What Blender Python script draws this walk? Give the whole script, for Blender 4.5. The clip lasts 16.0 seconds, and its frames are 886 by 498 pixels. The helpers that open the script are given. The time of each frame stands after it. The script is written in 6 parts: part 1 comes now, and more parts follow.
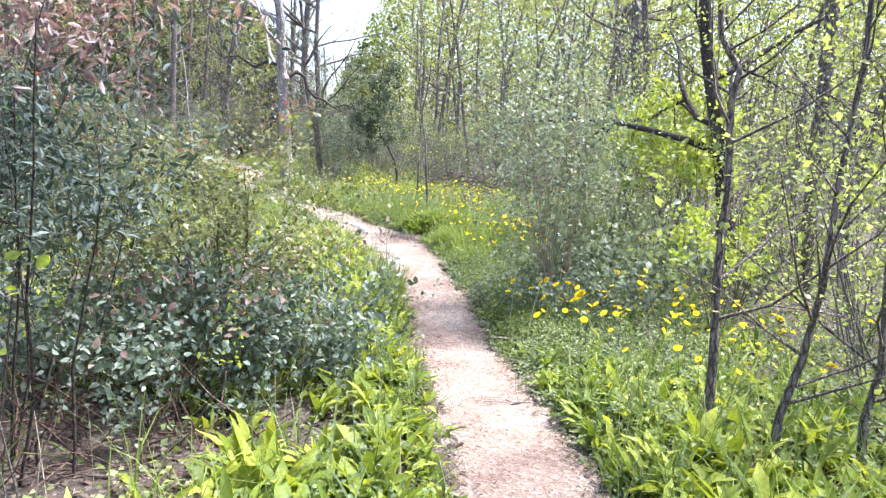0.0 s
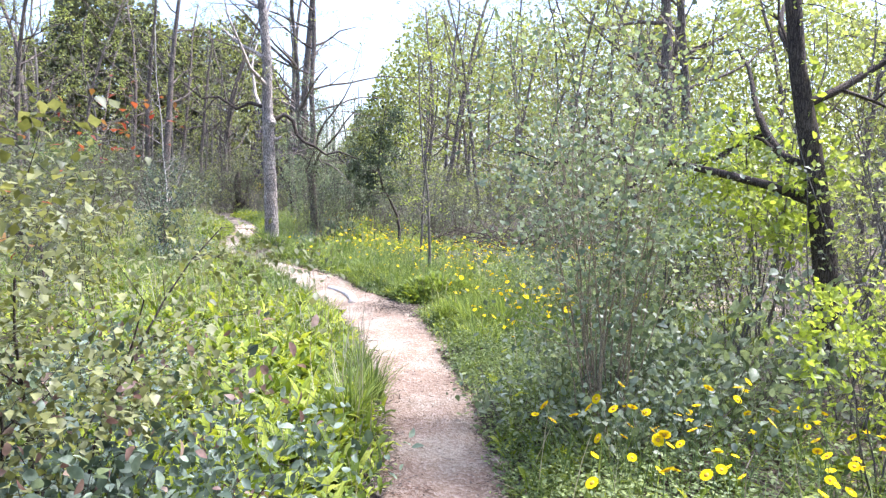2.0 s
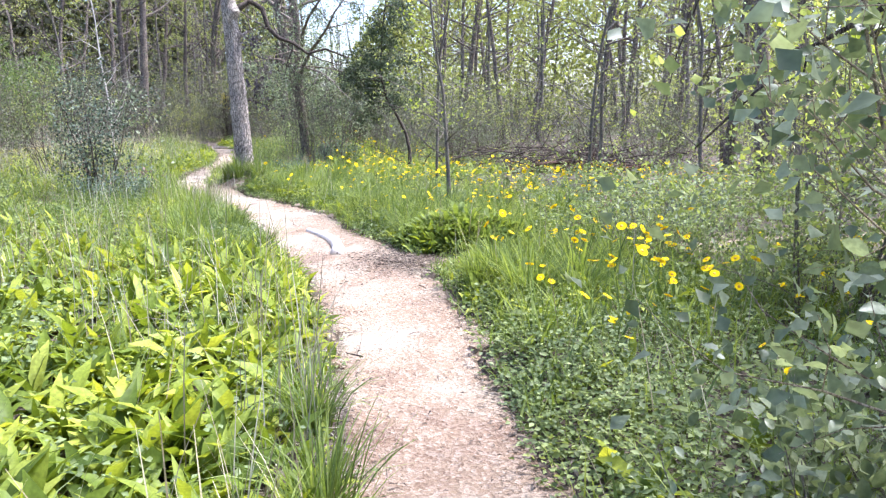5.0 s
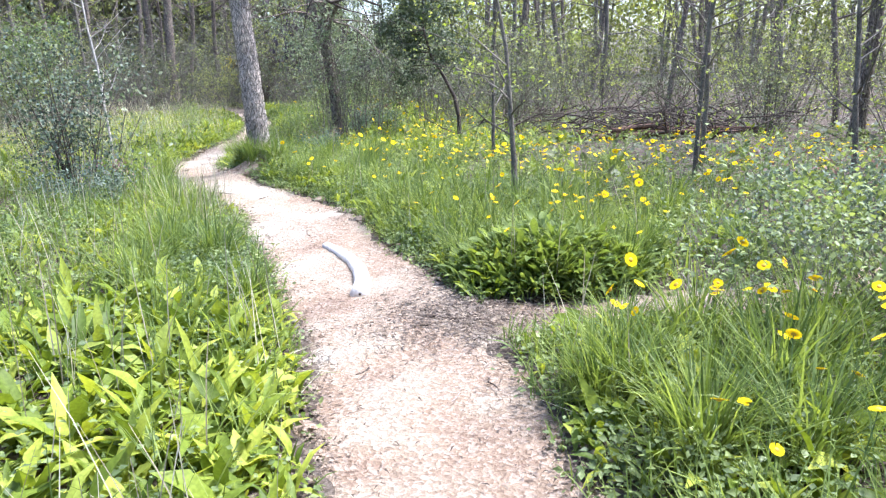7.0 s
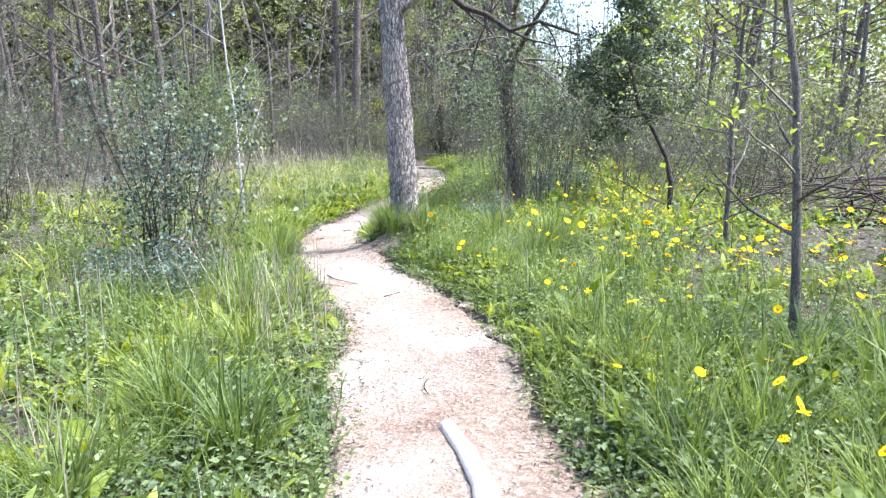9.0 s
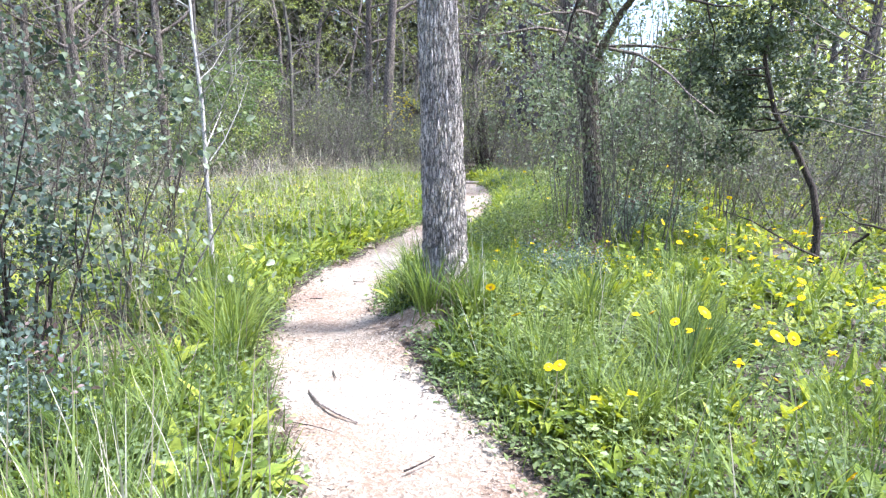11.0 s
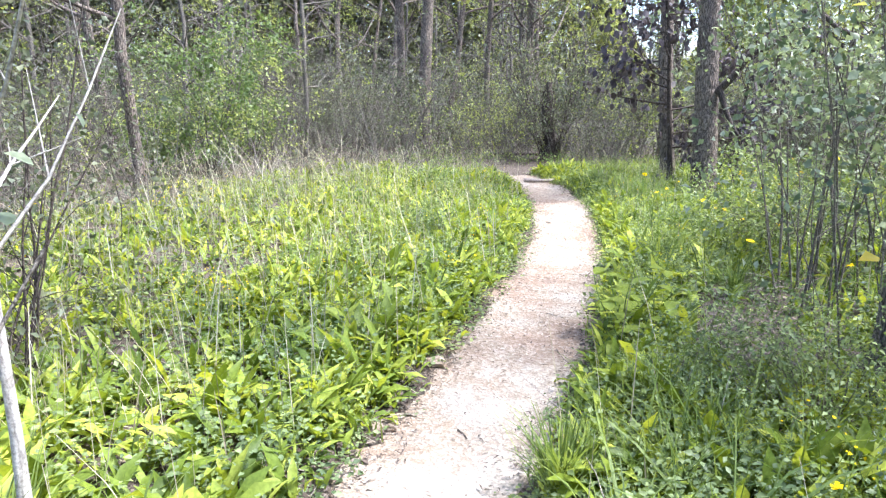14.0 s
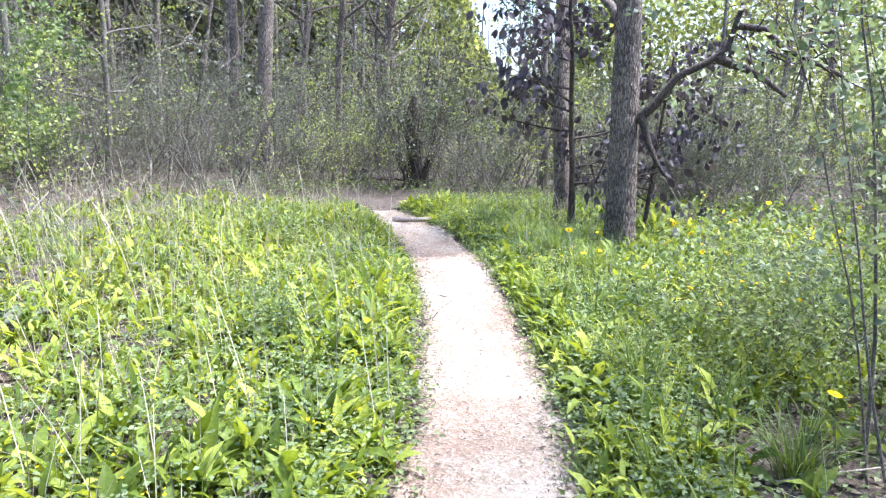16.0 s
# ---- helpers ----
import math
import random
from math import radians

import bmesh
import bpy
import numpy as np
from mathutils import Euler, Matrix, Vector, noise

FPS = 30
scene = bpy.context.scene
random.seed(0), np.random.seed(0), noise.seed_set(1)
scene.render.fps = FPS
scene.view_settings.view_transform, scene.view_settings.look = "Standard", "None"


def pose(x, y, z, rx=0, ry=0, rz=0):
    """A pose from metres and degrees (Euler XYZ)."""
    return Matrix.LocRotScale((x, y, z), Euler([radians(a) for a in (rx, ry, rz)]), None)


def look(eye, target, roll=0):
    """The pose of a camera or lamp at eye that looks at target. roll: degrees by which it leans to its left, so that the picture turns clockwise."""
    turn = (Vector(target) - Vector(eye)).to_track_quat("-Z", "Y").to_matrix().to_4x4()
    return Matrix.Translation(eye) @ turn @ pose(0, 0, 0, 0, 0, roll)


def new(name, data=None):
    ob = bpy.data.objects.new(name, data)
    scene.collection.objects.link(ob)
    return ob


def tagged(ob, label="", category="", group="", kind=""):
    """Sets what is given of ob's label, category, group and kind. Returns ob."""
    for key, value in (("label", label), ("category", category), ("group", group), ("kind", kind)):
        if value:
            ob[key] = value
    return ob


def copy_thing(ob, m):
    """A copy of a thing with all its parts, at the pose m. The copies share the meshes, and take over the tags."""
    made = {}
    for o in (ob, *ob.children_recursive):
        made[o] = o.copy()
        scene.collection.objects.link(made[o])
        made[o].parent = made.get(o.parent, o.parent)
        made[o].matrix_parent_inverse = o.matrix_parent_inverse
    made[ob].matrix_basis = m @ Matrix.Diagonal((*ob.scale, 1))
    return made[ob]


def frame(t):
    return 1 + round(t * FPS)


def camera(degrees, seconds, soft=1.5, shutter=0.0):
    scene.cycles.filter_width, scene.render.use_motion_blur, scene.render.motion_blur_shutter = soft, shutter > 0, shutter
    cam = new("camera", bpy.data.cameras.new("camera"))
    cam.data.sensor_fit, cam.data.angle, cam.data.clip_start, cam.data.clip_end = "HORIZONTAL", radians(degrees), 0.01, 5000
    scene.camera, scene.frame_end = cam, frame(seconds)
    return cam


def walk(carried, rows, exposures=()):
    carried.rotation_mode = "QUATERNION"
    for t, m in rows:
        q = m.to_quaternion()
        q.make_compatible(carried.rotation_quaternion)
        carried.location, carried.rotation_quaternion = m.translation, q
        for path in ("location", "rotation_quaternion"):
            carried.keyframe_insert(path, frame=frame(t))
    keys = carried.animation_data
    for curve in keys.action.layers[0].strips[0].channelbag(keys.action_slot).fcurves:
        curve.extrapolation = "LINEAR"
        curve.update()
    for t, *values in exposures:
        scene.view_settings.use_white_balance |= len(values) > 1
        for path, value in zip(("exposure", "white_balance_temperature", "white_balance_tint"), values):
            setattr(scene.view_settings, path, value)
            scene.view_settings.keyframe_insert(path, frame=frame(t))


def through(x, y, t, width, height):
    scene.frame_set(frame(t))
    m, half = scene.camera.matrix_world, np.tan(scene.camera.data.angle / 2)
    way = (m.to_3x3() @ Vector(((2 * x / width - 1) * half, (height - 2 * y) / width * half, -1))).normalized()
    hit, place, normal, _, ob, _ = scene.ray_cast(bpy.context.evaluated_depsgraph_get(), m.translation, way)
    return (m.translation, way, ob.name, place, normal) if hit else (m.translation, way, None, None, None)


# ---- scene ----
cam = camera(64.0, 16.0, soft=1.3)
# seconds, x, y, z, heading, tilt, roll
PATH = [
    (0.0, -0.000, 0.000, 1.912, 0.00, -9.64, 2.08),
    (0.5, 0.048, 0.608, 1.895, 0.17, -8.60, 2.02),
    (1.0, 0.058, 1.226, 1.856, 0.72, -7.04, 1.77),
    (1.5, 0.081, 1.822, 1.833, 1.00, -5.76, 1.77),
    (2.0, 0.123, 2.430, 1.795, 1.17, -5.32, 2.05),
    (2.5, 0.133, 3.058, 1.722, 1.05, -6.03, 1.50),
    (3.0, 0.135, 3.683, 1.642, 0.83, -8.09, 0.32),
    (3.5, 0.104, 4.319, 1.515, 1.20, -10.55, 0.53),
    (4.0, 0.012, 5.001, 1.420, 1.84, -10.48, 0.55),
    (4.2, -0.008, 5.241, 1.377, 2.13, -10.50, 0.50),
    (6.3, -0.211, 7.431, 1.474, 3.27, -14.76, -1.22),
    (6.5, -0.290, 7.755, 1.485, 3.58, -15.31, -1.50),
    (7.0, -0.315, 8.445, 1.480, 6.61, -14.70, -1.91),
    (7.5, -0.323, 9.167, 1.476, 10.42, -13.16, -1.31),
    (8.0, -0.454, 9.855, 1.468, 14.24, -12.09, -0.60),
    (8.5, -0.611, 10.616, 1.446, 18.34, -11.13, -0.77),
    (9.0, -0.829, 11.280, 1.436, 21.55, -10.28, -0.97),
    (9.2, -0.930, 11.540, 1.434, 22.73, -10.29, -1.04),
    (11.3, -2.355, 14.386, 1.437, 24.03, -9.62, 0.85),
    (11.5, -2.483, 14.631, 1.449, 24.10, -9.55, 1.04),
    (12.0, -2.802, 15.280, 1.496, 26.21, -9.36, 1.01),
    (12.5, -3.194, 15.927, 1.583, 30.77, -9.18, 0.49),
    (13.0, -3.651, 16.529, 1.575, 32.82, -9.43, 0.38),
    (13.5, -4.088, 17.188, 1.538, 31.41, -10.30, -0.05),
    (14.0, -4.578, 17.756, 1.534, 26.11, -11.78, -0.36),
    (14.5, -5.032, 18.335, 1.556, 20.57, -12.50, 0.13),
    (15.0, -5.378, 18.954, 1.598, 16.97, -12.47, 0.54),
    (15.5, -5.660, 19.552, 1.659, 14.93, -12.01, 1.11),
    (16.0, -5.850, 20.191, 1.689, 13.29, -11.04, 1.49),
]
walk(cam, [(t, pose(x, y, z, 90 + tilt, 0, head) @ pose(0, 0, 0, 0, 0, roll)) for t, x, y, z, head, tilt, roll in PATH],
     exposures=[(0.0, 2.16, 5650, 18), (1.5, 2.02, 5650, 18), (4.0, 2.06, 5700, 18), (7.0, 2.00, 5520, 14), (9.0, 2.04, 5480, 14), (12.0, 2.18, 5450, 14), (14.0, 2.23, 5600, 13), (16.0, 2.28, 5450, 15)])

# ---------------------------------------------------------------- daylight
SUN_ELEV, SUN_AZ = 64.0, 72.0          # azimuth clockwise from +y
world = bpy.data.worlds.new("world")
scene.world = world
world.use_nodes = True
wn = world.node_tree
sky = wn.nodes.new("ShaderNodeTexSky")
sky.sky_type, sky.sun_disc = "NISHITA", False
sky.sun_elevation, sky.sun_rotation = radians(SUN_ELEV), radians(SUN_AZ)
sky.air_density, sky.dust_density = 1.0, 3.0
wn.links.new(sky.outputs[0], wn.nodes["Background"].inputs[0])
wn.nodes["Background"].inputs[1].default_value = 0.135
sun = new("sun", bpy.data.lights.new("sun", "SUN"))
sun.data.energy, sun.data.angle, sun.data.color = 3.0, radians(9.0), (1.0, 0.96, 0.90)
sun.matrix_world = look((40 * math.sin(radians(SUN_AZ)) * math.cos(radians(SUN_ELEV)),
                         40 * math.cos(radians(SUN_AZ)) * math.cos(radians(SUN_ELEV)),
                         40 * math.sin(radians(SUN_ELEV))), (0, 0, 0))

R = np.random.default_rng(7)


# ---------------------------------------------------------------- materials
def node_mat(name):
    m = bpy.data.materials.new(name)
    m.use_nodes = True
    return m, m.node_tree.nodes, m.node_tree.links, m.node_tree.nodes["Principled BSDF"]


def ramp(n, stops):
    r = n.new("ShaderNodeValToRGB")
    while len(r.color_ramp.elements) < len(stops):
        r.color_ramp.elements.new(0.5)
    for e, (p, c) in zip(r.color_ramp.elements, stops):
        e.position, e.color = p, (*c, 1)
    return r


def tex(n, l, kind, scale, vec=None, **kw):
    t = n.new(kind)
    t.inputs["Scale"].default_value = scale
    for k, v in kw.items():
        t.inputs[k].default_value = v
    if vec is not None:
        l.new(vec, t.inputs["Vector"])
    return t


def mix_rgb(n, l, a, b, fac, mode="MIX"):
    x = n.new("ShaderNodeMix")
    x.data_type, x.blend_type = "RGBA", mode
    for sock, v in ((x.inputs[0], fac), (x.inputs[6], a), (x.inputs[7], b)):
        if isinstance(v, (int, float)):
            sock.default_value = v
        elif isinstance(v, tuple):
            sock.default_value = (*v, 1)
        else:
            l.new(v, sock)
    return x.outputs[2]


def bump(n, l, height, strength, dist, bsdf):
    b = n.new("ShaderNodeBump")
    b.inputs["Strength"].default_value, b.inputs["Distance"].default_value = strength, dist
    l.new(height, b.inputs["Height"])
    l.new(b.outputs[0], bsdf.inputs["Normal"])


def leaf_mat(name, cols, through=0.4, rough=0.5, glow=(1.4, 1.4, 0.7), patch=0.35, spec=0.35):
    """Leaves: each leaf its own tint, slow drifts of tint across the place, some light passing through."""
    m, n, l, p = node_mat(name)
    g = n.new("ShaderNodeNewGeometry")
    stops = [(i / (len(cols) - 1), c) for i, c in enumerate(cols)]
    r = ramp(n, stops)
    l.new(g.outputs["Random Per Island"], r.inputs[0])
    big = tex(n, l, "ShaderNodeTexNoise", 0.9, g.outputs["Position"], Detail=3.0)
    br = ramp(n, [(0.3, (0.62, 0.7, 0.8)), (0.7, (1.25, 1.2, 0.95))])
    l.new(big.outputs[0], br.inputs[0])
    col = mix_rgb(n, l, r.outputs[0], br.outputs[0], patch * 2, "MULTIPLY")
    fine = tex(n, l, "ShaderNodeTexNoise", 60, g.outputs["Position"], Detail=2.0)
    fr = ramp(n, [(0.35, (0.75, 0.75, 0.7)), (0.65, (1.15, 1.12, 1.1))])
    l.new(fine.outputs[0], fr.inputs[0])
    col = mix_rgb(n, l, col, fr.outputs[0], 0.8, "MULTIPLY")
    l.new(col, p.inputs["Base Color"])
    p.inputs["Roughness"].default_value = rough
    p.inputs["Specular IOR Level"].default_value = spec
    tr = n.new("ShaderNodeBsdfTranslucent")
    tc = mix_rgb(n, l, col, glow, 1.0, "MULTIPLY")
    l.new(tc, tr.inputs[0])
    mx = n.new("ShaderNodeMixShader")
    mx.inputs[0].default_value = through
    l.new(p.outputs[0], mx.inputs[1])
    l.new(tr.outputs[0], mx.inputs[2])
    l.new(mx.outputs[0], n["Material Output"].inputs[0])
    return m


def bark_mat(name, dark, light, scale=1.0, depth=0.012, lichen=0.0, stretch=0.13):
    m, n, l, p = node_mat(name)
    tc = n.new("ShaderNodeTexCoord")
    mp = n.new("ShaderNodeMapping")
    mp.inputs["Scale"].default_value = (1, 1, stretch)
    l.new(tc.outputs["Object"], mp.inputs[0])
    wn = tex(n, l, "ShaderNodeTexNoise", 30 * scale, tc.outputs["Object"], Detail=4.0)
    wv = mix_rgb(n, l, mp.outputs[0], wn.outputs[1], 0.022)
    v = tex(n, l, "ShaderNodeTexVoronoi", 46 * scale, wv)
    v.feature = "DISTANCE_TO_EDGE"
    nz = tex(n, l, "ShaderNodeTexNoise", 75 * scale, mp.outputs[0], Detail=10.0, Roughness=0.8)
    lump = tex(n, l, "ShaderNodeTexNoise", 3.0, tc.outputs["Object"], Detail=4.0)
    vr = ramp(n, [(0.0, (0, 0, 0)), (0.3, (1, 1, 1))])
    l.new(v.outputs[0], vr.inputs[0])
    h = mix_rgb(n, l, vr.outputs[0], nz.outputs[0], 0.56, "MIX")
    # near-black furrows: shade in the cracks put into the colour besides the bump
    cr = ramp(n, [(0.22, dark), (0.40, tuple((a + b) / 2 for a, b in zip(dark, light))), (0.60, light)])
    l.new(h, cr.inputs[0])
    lr = ramp(n, [(0.35, (0.65, 0.65, 0.68)), (0.7, (1.2, 1.18, 1.12))])
    l.new(lump.outputs[0], lr.inputs[0])
    col = mix_rgb(n, l, cr.outputs[0], lr.outputs[0], 0.9, "MULTIPLY")
    grit = tex(n, l, "ShaderNodeTexNoise", 130 * scale, tc.outputs["Object"], Detail=6.0, Roughness=0.75)
    gr = ramp(n, [(0.36, (0.45, 0.42, 0.4)), (0.52, (1.0, 1.0, 1.0)), (0.66, (1.35, 1.33, 1.3))])
    l.new(grit.outputs[0], gr.inputs[0])
    col = mix_rgb(n, l, col, gr.outputs[0], 0.85, "MULTIPLY")
    if lichen:
        ln = tex(n, l, "ShaderNodeTexNoise", 9, tc.outputs["Object"], Detail=6.0)
        lm = ramp(n, [(0.55, (0, 0, 0)), (0.68, (lichen, lichen, lichen))])
        l.new(ln.outputs[0], lm.inputs[0])
        col = mix_rgb(n, l, col, (0.33, 0.35, 0.28), lm.outputs[0])
    l.new(col, p.inputs["Base Color"])
    p.inputs["Roughness"].default_value = 0.92
    p.inputs["Specular IOR Level"].default_value = 0.15
    bump(n, l, h, 0.9, depth, p)
    return m


def soil_mat(name, stops, chip, chip_scale, big_stops, relief, drift=None):
    """Earth with crumbs and flat bits of litter."""
    m, n, l, p = node_mat(name)
    g = n.new("ShaderNodeNewGeometry")
    pos = g.outputs["Position"]
    warp = tex(n, l, "ShaderNodeTexNoise", 14, pos, Detail=3.0)
    wp = mix_rgb(n, l, pos, warp.outputs[1], 0.06)
    v = tex(n, l, "ShaderNodeTexVoronoi", chip_scale, wp, Randomness=1.0)
    cr = ramp(n, stops)
    sep = n.new("ShaderNodeSeparateColor")
    l.new(v.outputs["Color"], sep.inputs[0])
    l.new(sep.outputs[0], cr.inputs[0])
    nz = tex(n, l, "ShaderNodeTexNoise", 90, pos, Detail=7.0, Roughness=0.7)
    big = tex(n, l, "ShaderNodeTexNoise", 1.3, pos, Detail=5.0, Roughness=0.6)
    br = ramp(n, big_stops)
    if drift:
        y0, y1, amount = drift
        sep_y, mr, ad = n.new("ShaderNodeSeparateXYZ"), n.new("ShaderNodeMapRange"), n.new("ShaderNodeMath")
        l.new(pos, sep_y.inputs[0])
        l.new(sep_y.outputs[1], mr.inputs[0])
        for k, v_ in ((1, y0), (2, y1), (3, -amount), (4, amount * 0.5)):
            mr.inputs[k].default_value = v_
        l.new(big.outputs[0], ad.inputs[0])
        l.new(mr.outputs[0], ad.inputs[1])
        l.new(ad.outputs[0], br.inputs[0])
    else:
        l.new(big.outputs[0], br.inputs[0])
    fr = ramp(n, [(0.3, (0.7, 0.68, 0.66)), (0.7, (1.2, 1.2, 1.2))])
    l.new(nz.outputs[0], fr.inputs[0])
    col = mix_rgb(n, l, br.outputs[0], cr.outputs[0], chip)
    col = mix_rgb(n, l, col, fr.outputs[0], 0.9, "MULTIPLY")
    l.new(col, p.inputs["Base Color"])
    p.inputs["Roughness"].default_value = 0.95
    p.inputs["Specular IOR Level"].default_value = 0.1
    hh = mix_rgb(n, l, nz.outputs[0], v.outputs["Distance"], 0.5)
    bump(n, l, hh, 0.8, relief, p)
    return m


def plain_mat(name, a, b, rough=0.7, scale=25):
    m, n, l, p = node_mat(name)
    g = n.new("ShaderNodeNewGeometry")
    t = tex(n, l, "ShaderNodeTexNoise", scale, g.outputs["Position"], Detail=5.0)
    isl = n.new("ShaderNodeMath")
    isl.operation = "MULTIPLY_ADD"
    isl.inputs[1].default_value, isl.inputs[2].default_value = 0.7, -0.35
    l.new(g.outputs["Random Per Island"], isl.inputs[0])
    ad = n.new("ShaderNodeMath")
    l.new(t.outputs[0], ad.inputs[0])
    l.new(isl.outputs[0], ad.inputs[1])
    r = ramp(n, [(0.25, a), (0.75, b)])
    l.new(ad.outputs[0], r.inputs[0])
    l.new(r.outputs[0], p.inputs["Base Color"])
    p.inputs["Roughness"].default_value = rough
    bump(n, l, t.outputs[0], 0.4, 0.004, p)
    return m


